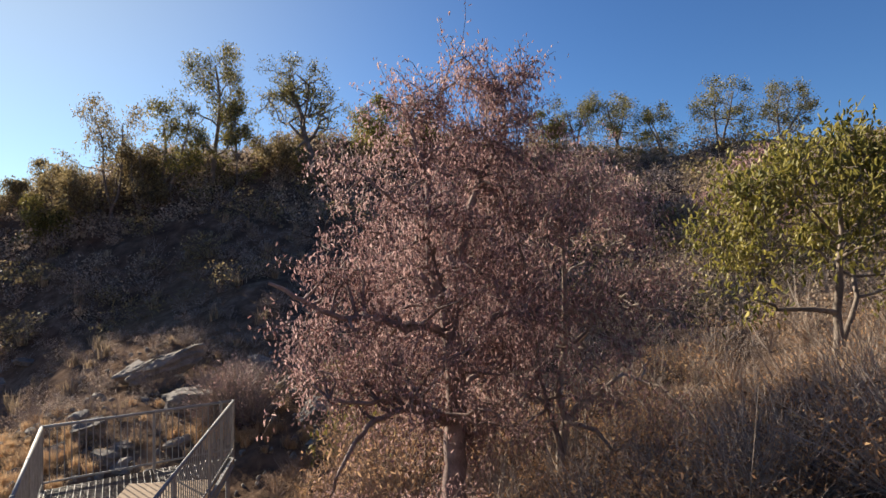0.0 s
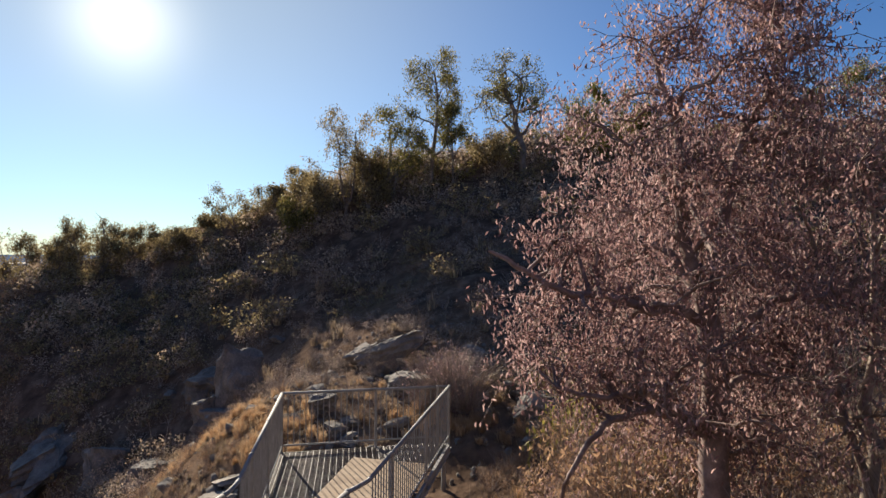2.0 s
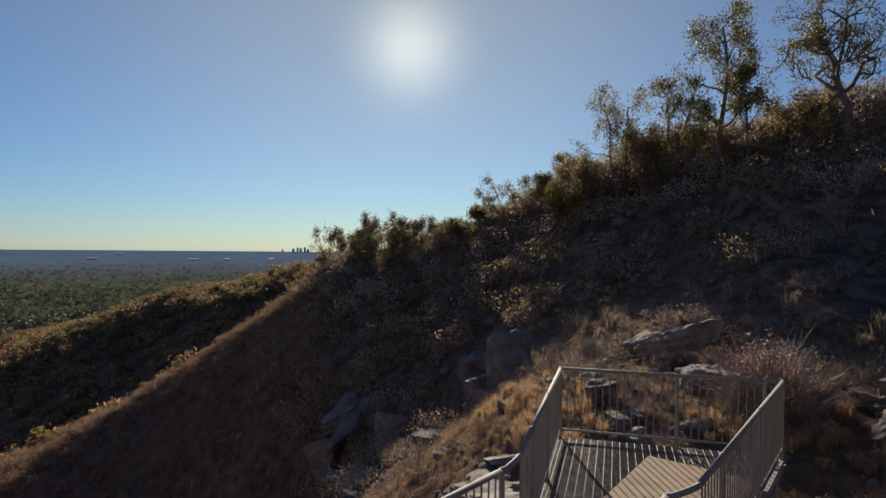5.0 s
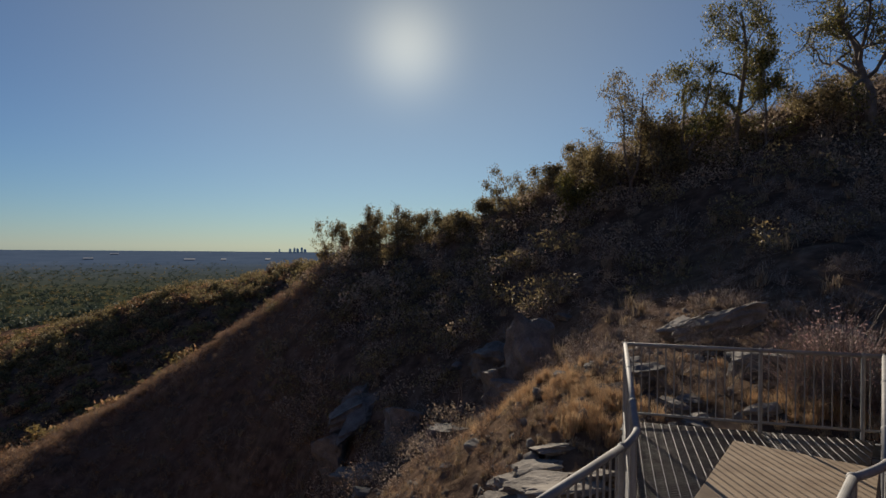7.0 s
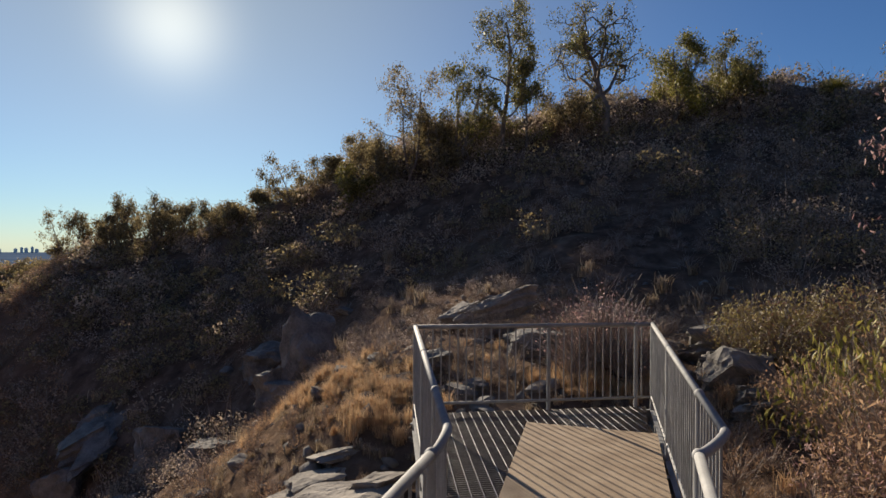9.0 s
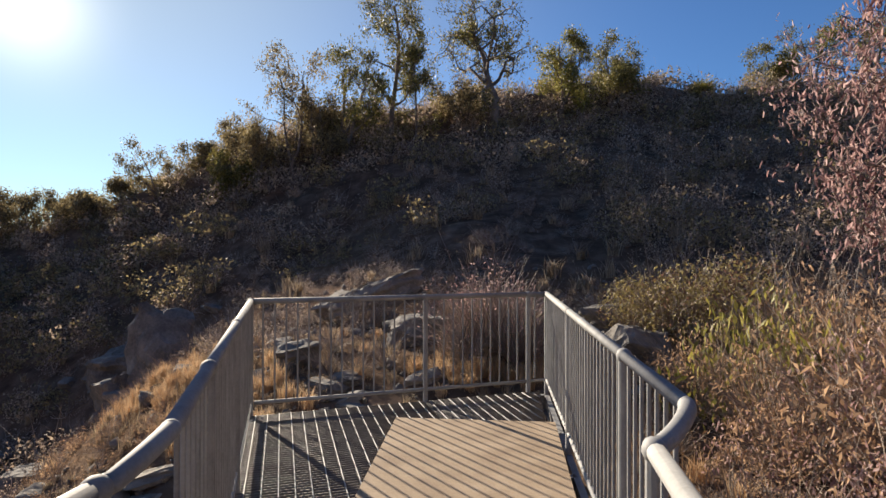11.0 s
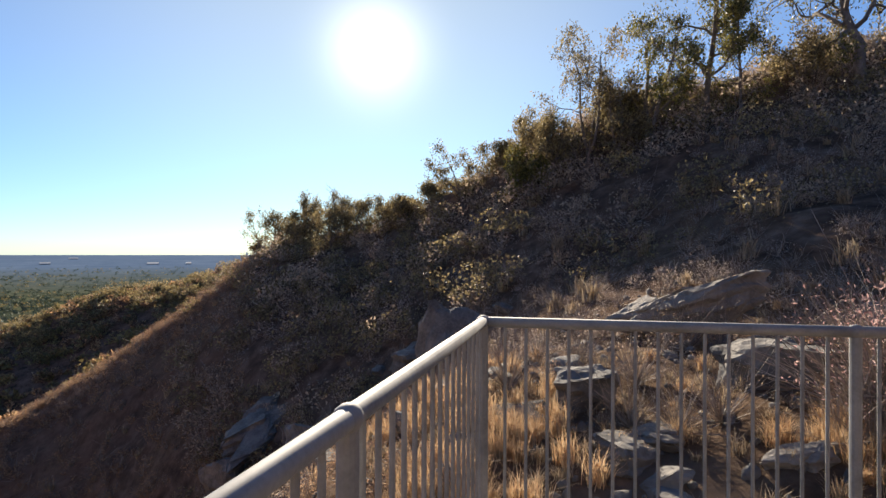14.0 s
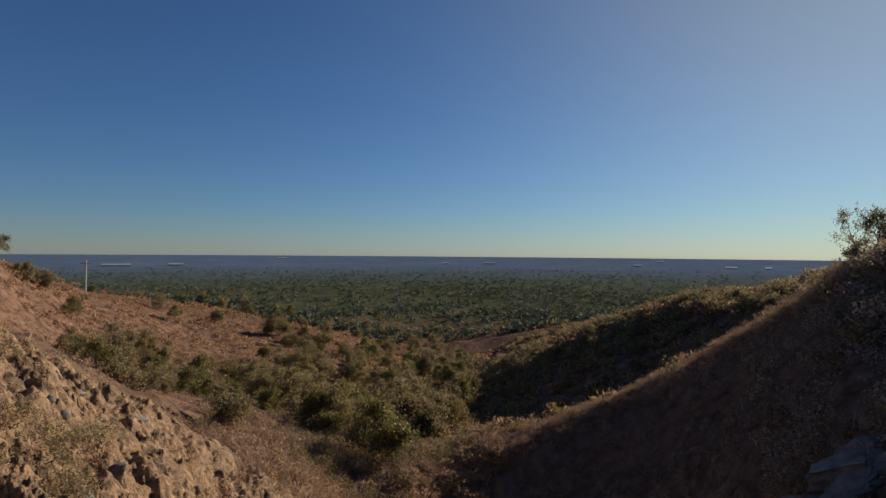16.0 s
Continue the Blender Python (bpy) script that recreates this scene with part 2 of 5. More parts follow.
HUB = np.array((-4.0, 7.0))                      # the lookout, from which the hills are laid out
AZ = [-180, -120, -50, -30, -12, -4, 6, 14, 22, 34, 42, 50, 58, 63, 68, 77, 86, 96, 104, 108, 116, 123, 130, 135, 150, 180]
CREST_R = [40, 46, 48, 45, 42, 40, 38, 37, 36, 38, 42, 46, 47, 48, 52, 57, 56, 50, 40, 29, 28, 28, 28, 28, 30, 40]
CREST_EL = [20, 18, 12.4, 13.8, 16.4, 17.6, 17.6, 16.3, 14.4, 9.9, 5.4, 2.7, 0.9, -1.8, -6, -11.8, -15.6, -20.2, -23, -23.3, -18.3, -12.6, -7, -3.9, 5, 24]
FOOT_Z = [5.5, 3.2, 0.7, 0.4, 0.1, -0.1, -0.1, 0.0, -0.1, -0.9, -1.9, -3.0, -4.2, -4.8, -5.3, -6.2, -7.0, -7.5, -7.8, -7.6, -6.0, -4.0, -2.2, -1.0, 2.0, 5.5]
GULLY_R = [22, 22, 24, 24, 24, 24, 24, 22, 22, 20, 18, 19, 21, 23, 25, 27, 27, 27, 26, 22, 22, 22, 22, 22, 22, 22]
GULLY_Z = [10, 6.5, 3.4, 4.0, 4.2, 4.4, 4.4, 3.0, 1.7, -0.8, -3.4, -5.4, -7, -8.8, -14, -20.5, -25, -24.5, -21, -13, -7.4, -4.4, -2.2, -0.8, 3.2, 10]
AZ2 = [-180, 30, 50, 58, 63, 74, 82, 89, 94, 99, 118, 128, 135, 150, 180]
FAR_R = [70, 70, 92, 110, 115, 120, 125, 130, 150, 200, 220, 180, 120, 100, 70]
FAR_EL = [20, 8, 1.5, -1, -2.0, -4.4, -7.6, -11.0, -12.4, -11, -5.4, -3.3, 0.5, 4, 20]
DIP_Z = [20, 8, 1, -6, -13, -22, -26, -28, -28, -29, -26, -16, -9, 0, 20]
U, N = np.array((-0.514, 0.857)), np.array((-0.857, -0.514))   # down the steps; out to the gully side


def near_ground(x, y):
    s, d = x * U[0] + y * U[1], x * N[0] + y * N[1]
    z = np.interp(s, [-30, -5, 0, 2.3, 3.6, 5.2, 6.4, 8, 10, 11.8, 13.5, 17], [13, 4.2, 2.35, 1.3, 0.65, 0.0, -0.45, -0.8, -0.95, -0.95, -0.55, -0.2])
    z = z + np.interp(d, [-30, -14, -6, -2, 1.0, 1.8, 2.6, 4.5, 8, 14, 30], [2.6, 1.2, 0.5, 0.1, 0, -0.3, -0.95, -2.4, -5, -9, -14])
    return z + (0.24 * fbm(x * 0.7, y * 0.7) + 0.16 * fbm(x * 2.3 + 7, y * 2.3, 4)) * np.clip(np.abs(d) / 3, 0.3, 1)


def raw_land(az, r):
    e1, e2 = np.interp(az, AZ, CREST_EL), np.interp(az, AZ2, FAR_EL)
    r1, r2 = np.interp(az, AZ, CREST_R), np.interp(az, AZ2, FAR_R)
    z1, z2 = 1.4 + r1 * np.tan(np.radians(e1)), 1.4 + r2 * np.tan(np.radians(e2))
    rg, zg = np.interp(az, AZ, GULLY_R), np.interp(az, AZ, GULLY_Z)
    brow = zg + (z1 - zg) * (0.86 * r1 - rg) / (r1 - rg)
    brow = brow + (np.maximum(z1 - 0.14 * r1 * 0.24, brow) - brow) * np.interp(az, [54, 62, 104, 109], [0, 1, 1, 0])
    knots = [(np.full_like(r, 12.0), np.interp(az, AZ, FOOT_Z)), (rg, zg), (0.86 * r1, brow), (r1, z1),
             (0.55 * r1 + 0.45 * r2, np.interp(az, AZ2, DIP_Z)), (r2, z2), (np.full_like(r, 450.0), np.full_like(r, -46.0)),
             (np.full_like(r, 950.0), np.full_like(r, -55.0)), (np.full_like(r, 2200.0), np.full_like(r, -58.0)), (np.full_like(r, 4950.0), np.full_like(r, -37.0))]
    z = knots[0][1].copy()
    for (ra, za), (rb, zb) in zip(knots, knots[1:]):
        f = np.clip((r - ra) / (rb - ra), 0, 1)
        z = np.where(r >= ra, za + (zb - za) * f, z)
    return z


def land(x, y):
    """Height of the ground at x, y (arrays)."""
    x, y = np.asarray(x, float), np.asarray(y, float)
    dx, dy = x - HUB[0], y - HUB[1]
    r = np.hypot(dx, dy) + 1e-6
    az = np.degrees(np.arctan2(-dx, dy))
    z = 0.0
    for ka, kr in ((-2, 0.95), (2, 0.95), (0, 1.0), (-2, 1.05), (2, 1.05)):
        a = az + ka
        z = z + raw_land(np.where(a > 180, a - 360, np.where(a < -180, a + 360, a)), r * kr) / 5
    rough = np.clip(r * 0.04, 0.3, 1.5) * np.clip((4000 - r) / 2500, 0.05, 1)
    z = z + rough * fbm(x * 0.16, y * 0.16, 6) + np.clip((r - 60) / 300, 0, 1) * np.clip((1500 - r) / 800, 0, 1) * 5 * fbm(x * 0.012, y * 0.012, 4)
    slab = np.clip((az - 106) / 6, 0, 1) * np.clip((150 - az) / 10, 0, 1) * np.clip((r - 7) / 4, 0, 1) * np.clip((34 - r) / 5, 0, 1)
    ledge = fbm(x * 0.55 + y * 0.2, y * 0.35 - x * 0.1 + z * 1.6, 5)
    z = z + slab * (0.55 * ledge + 0.35 * np.round(ledge * 5) / 5 + 0.18 * fbm(x * 1.7 + 3, y * 1.7, 3))
    w = np.clip((r - 7.5) / 6.5, 0, 1)
    w = w * w * (3 - 2 * w)
    return near_ground(x, y) * (1 - w) + z * w


def polar(az, r):
    return HUB[0] - math.sin(radians(az)) * r, HUB[1] + math.cos(radians(az)) * r


def ground_at(x, y):
    return float(land(np.array([x]), np.array([y]))[0])


def array_mesh(name, verts, faces, mat_, smooth=False):
    """A mesh out of arrays: verts n x 3, faces m x 3 or m x 4."""
    me = bpy.data.meshes.new(name)
    me.vertices.add(len(verts))
    me.vertices.foreach_set("co", np.ascontiguousarray(verts, np.float32).ravel())
    k = faces.shape[1]
    me.loops.add(faces.size)
    me.loops.foreach_set("vertex_index", np.ascontiguousarray(faces, np.int32).ravel())
    me.polygons.add(len(faces))
    me.polygons.foreach_set("loop_start", np.arange(0, faces.size, k, dtype=np.int32))
    me.update(calc_edges=True)
    if smooth:
        me.polygons.foreach_set("use_smooth", np.ones(len(faces), bool))
    me.materials.append(mat_)
    return me


rings = np.concatenate([np.arange(0.15, 22, 0.19), np.arange(22, 60, 0.5), 60 * 1.03 ** np.arange(0, 149.5)])
rings[-1] = 4950
NA = 450
turn = np.radians(np.arange(NA) * 360 / NA)
RR, TT = np.meshgrid(rings, turn, indexing="ij")
gx, gy = HUB[0] - np.sin(TT) * RR, HUB[1] + np.cos(TT) * RR
gz = land(gx.ravel(), gy.ravel())
gv = np.stack([gx.ravel(), gy.ravel(), gz], 1)
i0 = np.arange(len(rings) - 1)[:, None] * NA + np.arange(NA)[None, :]
j0 = np.arange(len(rings) - 1)[:, None] * NA + (np.arange(NA)[None, :] + 1) % NA
gf = np.stack([i0, i0 + NA, j0 + NA, j0], -1).reshape(-1, 4)
gv = np.vstack([gv, [[HUB[0], HUB[1], ground_at(*HUB)]]])
ground_me = array_mesh("ground", gv, gf, M_ground, True)
# cover: red rock, green brush, blue forest floor, alpha the far plain's painted haze
vr = np.hypot(gv[:, 0] - HUB[0], gv[:, 1] - HUB[1])
vaz = np.degrees(np.arctan2(-(gv[:, 0] - HUB[0]), gv[:, 1] - HUB[1]))
patch = fbm(gv[:, 0] * 0.25, gv[:, 1] * 0.25)
bare = np.clip((vaz - 104) / 6, 0, 1) * np.clip((146 - vaz) / 10, 0, 1) * np.clip((30 - vr) / 4, 0, 1) * np.clip((vr - 5) / 3, 0, 1)
cover = np.ones((len(gv), 4), np.float32)
bare = bare * np.clip(1.1 + 2.2 * fbm(gv[:, 0] * 0.3 + 9, gv[:, 1] * 0.3), 0, 1)
cover[:, 0] = np.clip(bare * 1.0 + 0.4 * np.clip(patch * 2.2, 0, 1) * (vr < 60), 0, 1)
cover[:, 1] = np.clip((vr - 34) / 30, 0, 1)
cover[:, 2] = np.clip((vr - 230) / 200, 0, 1)
# painted bluish haze grows with distance
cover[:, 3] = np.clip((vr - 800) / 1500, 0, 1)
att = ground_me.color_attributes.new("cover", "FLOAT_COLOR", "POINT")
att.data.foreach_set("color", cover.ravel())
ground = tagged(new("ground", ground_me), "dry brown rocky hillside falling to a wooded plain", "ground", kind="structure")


# ---- builders ----
def part(name, bm, mat_, parent=None, label="", smooth=False):
    me = bpy.data.meshes.new(name)
    bm.to_mesh(me)
    bm.free()
    if smooth:
        me.polygons.foreach_set("use_smooth", np.ones(len(me.polygons), bool))
    me.materials.append(mat_)
    ob = new(name, me)
    if parent:
        ob.parent = parent
    if label:
        ob["label"] = label
    return ob


def shared_part(name, me, m, parent):
    ob = new(name, me)
    ob.parent = parent
    ob.matrix_local = m
    return ob


def tube_arrays(points, radii, sides=6):
    """A tapered tube along points."""
    p = np.asarray(points, float)
    n = len(p)
    tan = np.gradient(p, axis=0)
    tan /= np.linalg.norm(tan, axis=1)[:, None] + 1e-9
    ref = np.array((0.31, 0.17, 0.93)) if abs(tan[0][2]) < 0.8 else np.array((0.9, 0.3, 0.1))
    a = np.cross(tan, ref)
    a /= np.linalg.norm(a, axis=1)[:, None] + 1e-9
    b = np.cross(tan, a)
    th = np.arange(sides) * 2 * np.pi / sides
    ring = a[:, None, :] * np.cos(th)[None, :, None] + b[:, None, :] * np.sin(th)[None, :, None]
    v = (p[:, None, :] + ring * np.asarray(radii)[:, None, None]).reshape(-1, 3)
    i = np.arange(n - 1)[:, None] * sides + np.arange(sides)[None, :]
    j = np.arange(n - 1)[:, None] * sides + (np.arange(sides)[None, :] + 1) % sides
    f = np.stack([i, j, j + sides, i + sides], -1).reshape(-1, 4)
    return v, f


class Heap:
    """Gathers arrays of vertices and quads into one mesh."""

    def __init__(self):
        self.v, self.f, self.n = [], [], 0

    def add(self, v, f):
        self.v.append(v)
        self.f.append(f + self.n)
        self.n += len(v)

    def mesh(self, name, mat_, smooth=False):
        return array_mesh(name, np.vstack(self.v), np.vstack(self.f), mat_, smooth)


def leaf_cards(centres, length, width, droop, g, folded=False):
    """A pointed leaf at each centre; droop 0 any way, 1 hanging. folded: two halves, curled along the length."""
    n = len(centres)
    d = g.normal(size=(n, 3))
    d[:, 2] -= droop * 2.5
    d /= np.linalg.norm(d, axis=1)[:, None]
    s = np.cross(d, g.normal(size=(n, 3)))
    s /= np.linalg.norm(s, axis=1)[:, None] + 1e-9
    L = (length * g.uniform(0.6, 1.35, n))[:, None]
    W = (width * g.uniform(0.6, 1.4, n))[:, None]
    nrm = np.cross(d, s)
    if not folded:
        up = nrm * W * 0.35
        v = np.stack([centres - d * L / 2, centres + s * W / 2 + up - d * L * 0.08, centres + d * L / 2, centres - s * W / 2 + up - d * L * 0.08], 1).reshape(-1, 3)
        return v, np.arange(n * 4).reshape(n, 4)
    curl = nrm * L * g.uniform(-0.3, 0.3, n)[:, None]
    up = nrm * W * 0.4
    v = np.stack([centres - d * L / 2, centres + s * W / 2 + up - d * L * 0.15 + curl * 0.6, centres + s * W * 0.36 + up + d * L * 0.2 + curl * 0.6,
                  centres + d * L / 2 - curl * 0.6, centres - s * W * 0.36 + up + d * L * 0.2 + curl * 0.6, centres - s * W / 2 + up - d * L * 0.15 + curl * 0.6], 1).reshape(-1, 3)
    q = np.arange(n)[:, None] * 6
    return v, np.vstack([q + np.array([[0, 1, 2, 3]]), q + np.array([[0, 3, 4, 5]])])


def bent_path(a, b, n, wob, g, sag=0.0):
    t = np.linspace(0, 1, n)[:, None]
    p = np.asarray(a) * (1 - t) + np.asarray(b) * t
    w = np.cumsum(g.normal(size=(n, 3)), axis=0) * wob
    w -= w[0] + (w[-1] - w[0]) * t
    w[:, 2] += (sag * np.linalg.norm(np.asarray(b) - np.asarray(a)) * np.sin(np.pi * t))[:, 0]
    return p + w


def grow(height, crown, g, trunk_r=0.15, fork=0.3, limbs=7, boughs=40, twigs=300, wob=0.06, lean=(0.0, 0.0), stems=1, low=0.25, clumpy=False, limb_tip=0.014, bones=(), hollow=0.6, boxy=3.5, lobe=()):
    """Limbs reaching into an egg-shaped crown (cx, cy, cz, rx, ry, rz). Gives the wood and the points along the twigs."""
    wood = Heap()
    c, rad = np.array(crown[:3]), np.array(crown[3:])
    lp, lr = [], []
    for k in range(stems):
        foot = np.array((0.0, 0.0, -0.25)) + (g.normal(size=3) * (0.12, 0.12, 0) if k else 0)
        head = np.array((lean[0], lean[1], height * 0.86)) + (g.normal(size=3) * rad * 0.3 if k else 0)
        path = bent_path(foot, head, 10, wob * height * 0.10, g)
        r = trunk_r * (0.7 if k else 1.0) * np.linspace(1.0, 0.22, 10)
        r[0] *= 1.35
        wood.add(*tube_arrays(path, r, 9))
        lp.append(path[2:])
        lr.append(r[2:])
    trunk_p, trunk_rr = np.vstack(lp), np.concatenate(lr)
    ok = trunk_p[:, 2] > fork * height * 0.8
    trunk_p, trunk_rr = trunk_p[ok], trunk_rr[ok]
    pts, rr = [trunk_p], [trunk_rr]
    for k in range(limbs):
        az = k * 2.4 + g.normal() * 0.3
        h = -low + (1 + low) * ((k + 0.5) / limbs) ** 0.8 * 0.9
        u = np.array((math.cos(az), math.sin(az), 0)) * math.sqrt(max(0.05, 1 - h * h)) + np.array((0, 0, h))
        tip = c + u * rad * g.uniform(0.55, 0.8)
        start = np.argmin(np.linalg.norm(trunk_p - tip, axis=1) + 1.2 * np.abs(trunk_p[:, 2] - (tip[2] - 0.45 * np.linalg.norm((tip - trunk_p)[:, :2], axis=1))))
        path = bent_path(trunk_p[start], tip, 8, wob * 2.2 * np.linalg.norm(tip - trunk_p[start]) * 0.28, g, 0.05)
        r = np.linspace(trunk_rr[start] * 0.68, limb_tip, 8)
        wood.add(*tube_arrays(path, r, 7))
        pts.append(path[2:])
        rr.append(r[2:])
    for r0, r1, joints in bones:
        q = np.array(joints, float)
        t = np.linspace(0, len(q) - 1, len(q) * 4)
        path = np.stack([np.interp(t, np.arange(len(q)), q[:, k]) for k in range(3)], 1)
        soft = path.copy()
        soft[1:-1] = (path[:-2] + path[1:-1] + path[2:]) / 3
        soft[1:-1] += g.normal(size=(len(t) - 2, 3)) * 0.015
        r = np.linspace(r0, r1, len(t))
        wood.add(*tube_arrays(soft, r, 9))
        pts.append(soft[2:])
        rr.append(r[2:])
    P, R = np.vstack(pts), np.concatenate(rr)
    bp, br, tips = [], [], []
    for k in range(boughs):
        u = g.normal(size=3)
        u /= (np.abs(u) ** boxy).sum() ** (1 / boxy)
        if u[2] < -low - 0.3:
            u[2] *= -1
        tip = c + u * rad * g.uniform(hollow, 1.0)
        if lobe and k % 4 == 0:
            part_ = lobe[(k // 4) % len(lobe)]
            tip = np.array(part_[:3]) + u * np.array(part_[3:]) * g.uniform(hollow, 1.0)
        i = np.argmin(np.linalg.norm(P - tip, axis=1) + 0.5 * np.maximum(0, P[:, 2] - tip[2]))
        path = bent_path(P[i], tip, 6, wob * 3 * np.linalg.norm(tip - P[i]) * 0.2, g, 0.04)
        r = np.linspace(min(R[i] * 0.75, 0.05 if limb_tip < 0.02 else 0.035), 0.008, 6)
        wood.add(*tube_arrays(path, r, 5))
        bp.append(path[1:])
        br.append(r[1:])
        tips.append(tip)
    B, tips = np.vstack(bp), np.array(tips)
    ends = []
    size = float(rad.mean())
    for k in range(twigs):
        base = B[g.integers(0, len(B) // 5) * 5 + g.integers(2, 5)] if clumpy else B[g.integers(0, len(B))]
        tip = base + g.normal(size=3) * size * 0.15 + np.array((0, 0, -0.02 * size))
        path = bent_path(base, tip, 5, 0.09 * size * 0.3, g)
        wood.add(*tube_arrays(path, np.linspace(0.0085, 0.003, 5) * max(0.8, size / 2.4), 3))
        ends.append(path[1:])
    return wood, np.vstack(ends)


def tree(name, base, height, crown, label, seed, leaf_mat, bark_mat, per_end=5, leaf=(0.14, 0.035), clump=0.12, droop=0.4, category="tree", group="", folded=False, **kw):
    """A tree: tapered trunk with limbs, and a crown of many leaves in clumps with gaps."""
    g = np.random.default_rng(seed)
    x, y = base
    wood, ends = grow(height, crown, g, **kw)
    top = new(name)
    top.location = (x, y, ground_at(x, y))
    t = new("trunk", wood.mesh("trunk", bark_mat, True))
    t.parent = top
    if per_end:
        c = np.repeat(ends, per_end, 0)
        c = c + g.normal(size=c.shape) * clump
        keep = c[:, 2] > 0.05
        v, f = leaf_cards(c[keep], leaf[0], leaf[1], droop, g, folded)
        cr = new("crown", array_mesh("crown", v, f, leaf_mat))
        cr.parent = top
    return tagged(top, label, category, group)


def gum_wood(height, spread, g, trunk_r, levels=4, open_=0.6, stems=1, fork=0.3, wob=0.1):
    """A forking gum: stems, limbs and twigs level by level, fitted to its height and half-width. Gives the wood and the twig ends."""
    limbs, ends = [], []

    def limb(p, d, length, r, level):
        n = 5
        path = [p]
        for k in range(n - 1):
            d = d + g.normal(size=3) * wob * 1.6
            d = d / np.linalg.norm(d)
            path.append(path[-1] + d * length / (n - 1))
        path = np.array(path)
        limbs.append((path, np.linspace(r, r * 0.55, n), level))
        if level == 0:
            ends.append(path[1:])
            return
        for k in range(3 + int(g.integers(0, 2))):
            at = n - 1 if k < 2 else int(g.integers(1, n - 1))
            away = np.cross(d, g.normal(size=3))
            away /= np.linalg.norm(away) + 1e-9
            tilt = g.uniform(0.4, 1.0) * (0.6 + 0.5 * open_)
            nd = d * math.cos(tilt) + away * math.sin(tilt)
            limb(path[at], nd / np.linalg.norm(nd), length * g.uniform(0.5, 0.75), r * 0.55, level - 1)

    for k in range(stems):
        d = np.array((g.normal() * 0.16 * stems, g.normal() * 0.16 * stems, 1.0)) if stems > 1 else np.array((g.normal() * 0.06, g.normal() * 0.06, 1.0))
        d /= np.linalg.norm(d)
        n = 9
        path = [g.normal(size=3) * (0.03, 0.03, 0) * (k > 0)]
        for q in range(n - 1):
            d = d + g.normal(size=3) * wob * (1, 1, 0.4) + np.array((0, 0, 0.04))
            d /= np.linalg.norm(d)
            path.append(path[-1] + d / n)
        path = np.array(path)
        r = trunk_r * np.linspace(1.0, 0.35, n)
        limbs.append((path, r, levels))
        arms = max(5, 14 // stems)
        for q in range(arms):
            f = fork + (1.0 - fork) * (q + g.uniform(0.2, 0.8)) / arms
            i = min(n - 1, int(f * (n - 1) + 0.5))
            turn_ = q * 2.4 + k * 1.3 + g.normal() * 0.4
            rise = 0.2 + 0.55 * f + g.normal() * 0.15
            nd = np.array((math.cos(turn_), math.sin(turn_), rise))
            limb(path[i], nd / np.linalg.norm(nd), (0.36 - 0.2 * f) * (0.7 + 0.5 * open_) * g.uniform(0.7, 1.25), r[i] * 0.6, levels - 2)
    E = np.vstack(ends)
    top = E[:, 2].max()
    wide = np.percentile(np.abs(E[:, :2]), 97)
    k = np.array((spread / wide, spread / wide, height * 0.96 / top))
    wood = Heap()
    for path, r, level in limbs:
        q = path * k
        if level == levels:
            q[0, 2] -= 0.3
        wood.add(*tube_arrays(q, np.maximum(r, 0.006), 8 if level >= levels - 1 else 5 if level > 0 else 3))
    return wood, E * k


def gum(name, base, height, spread, label, seed, leaf_mat, bark_mat, leaves=8, leaf=(0.16, 0.055), clump=0.16, droop=0.4, trunk_r=0.13, group="", **kw):
    """A forking gum tree with leaves in clumps at its twig ends."""
    g = np.random.default_rng(seed)
    x, y = base
    wood, ends = gum_wood(height, spread, g, trunk_r, **kw)
    top = new(name)
    top.location = (x, y, ground_at(x, y))
    new("trunk", wood.mesh("trunk", bark_mat, True)).parent = top
    c = np.repeat(ends, leaves, 0)
    c = c + g.normal(size=c.shape) * clump
    v, f = leaf_cards(c, leaf[0], leaf[1], droop, g)
    new("crown", array_mesh("crown", v, f, leaf_mat)).parent = top
    return tagged(top, label, "tree", group)


def rock_mesh(size, seed, flat=0.6, cuts=9, fineness=4):
    """A boulder with split faces."""
    bm = bmesh.new()
    bmesh.ops.create_icosphere(bm, subdivisions=fineness, radius=1)
    g = np.random.default_rng(seed)
    planes = [(Vector(g.normal(size=3)).normalized(), g.uniform(0.45, 0.8)) for _ in range(cuts)]
    turn = g.uniform(0, 6.28)
    planes += [(Vector((math.cos(turn + k * 1.57 + g.normal() * 0.2), math.sin(turn + k * 1.57 + g.normal() * 0.2), g.normal() * 0.15)).normalized(), g.uniform(0.5, 0.75)) for k in range(4)]
    planes.append((Vector((g.normal() * 0.15, g.normal() * 0.15, 1)).normalized(), g.uniform(0.4, 0.6)))
    off = Vector(g.uniform(-50, 50, 3))
    for v in bm.verts:
        p = v.co.copy()
        for n, h in planes:
            over = p.dot(n) - h
            if over > 0:
                p -= n * over * 0.97
        p += p.normalized() * (noise.fractal(p * 1.7 + off, 0.8, 2.1, 5) * 0.12)
        strata = math.sin((p.z * 11 + p.x * 4) + 2.5 * noise.noise(p * 2 + off))
        p += Vector((p.x, p.y, 0)) * 0.07 * (1 if strata > 0.2 else -0.5)
        v.co = Vector((p.x * size[0], p.y * size[1], p.z * size[2] * flat))
    return bm


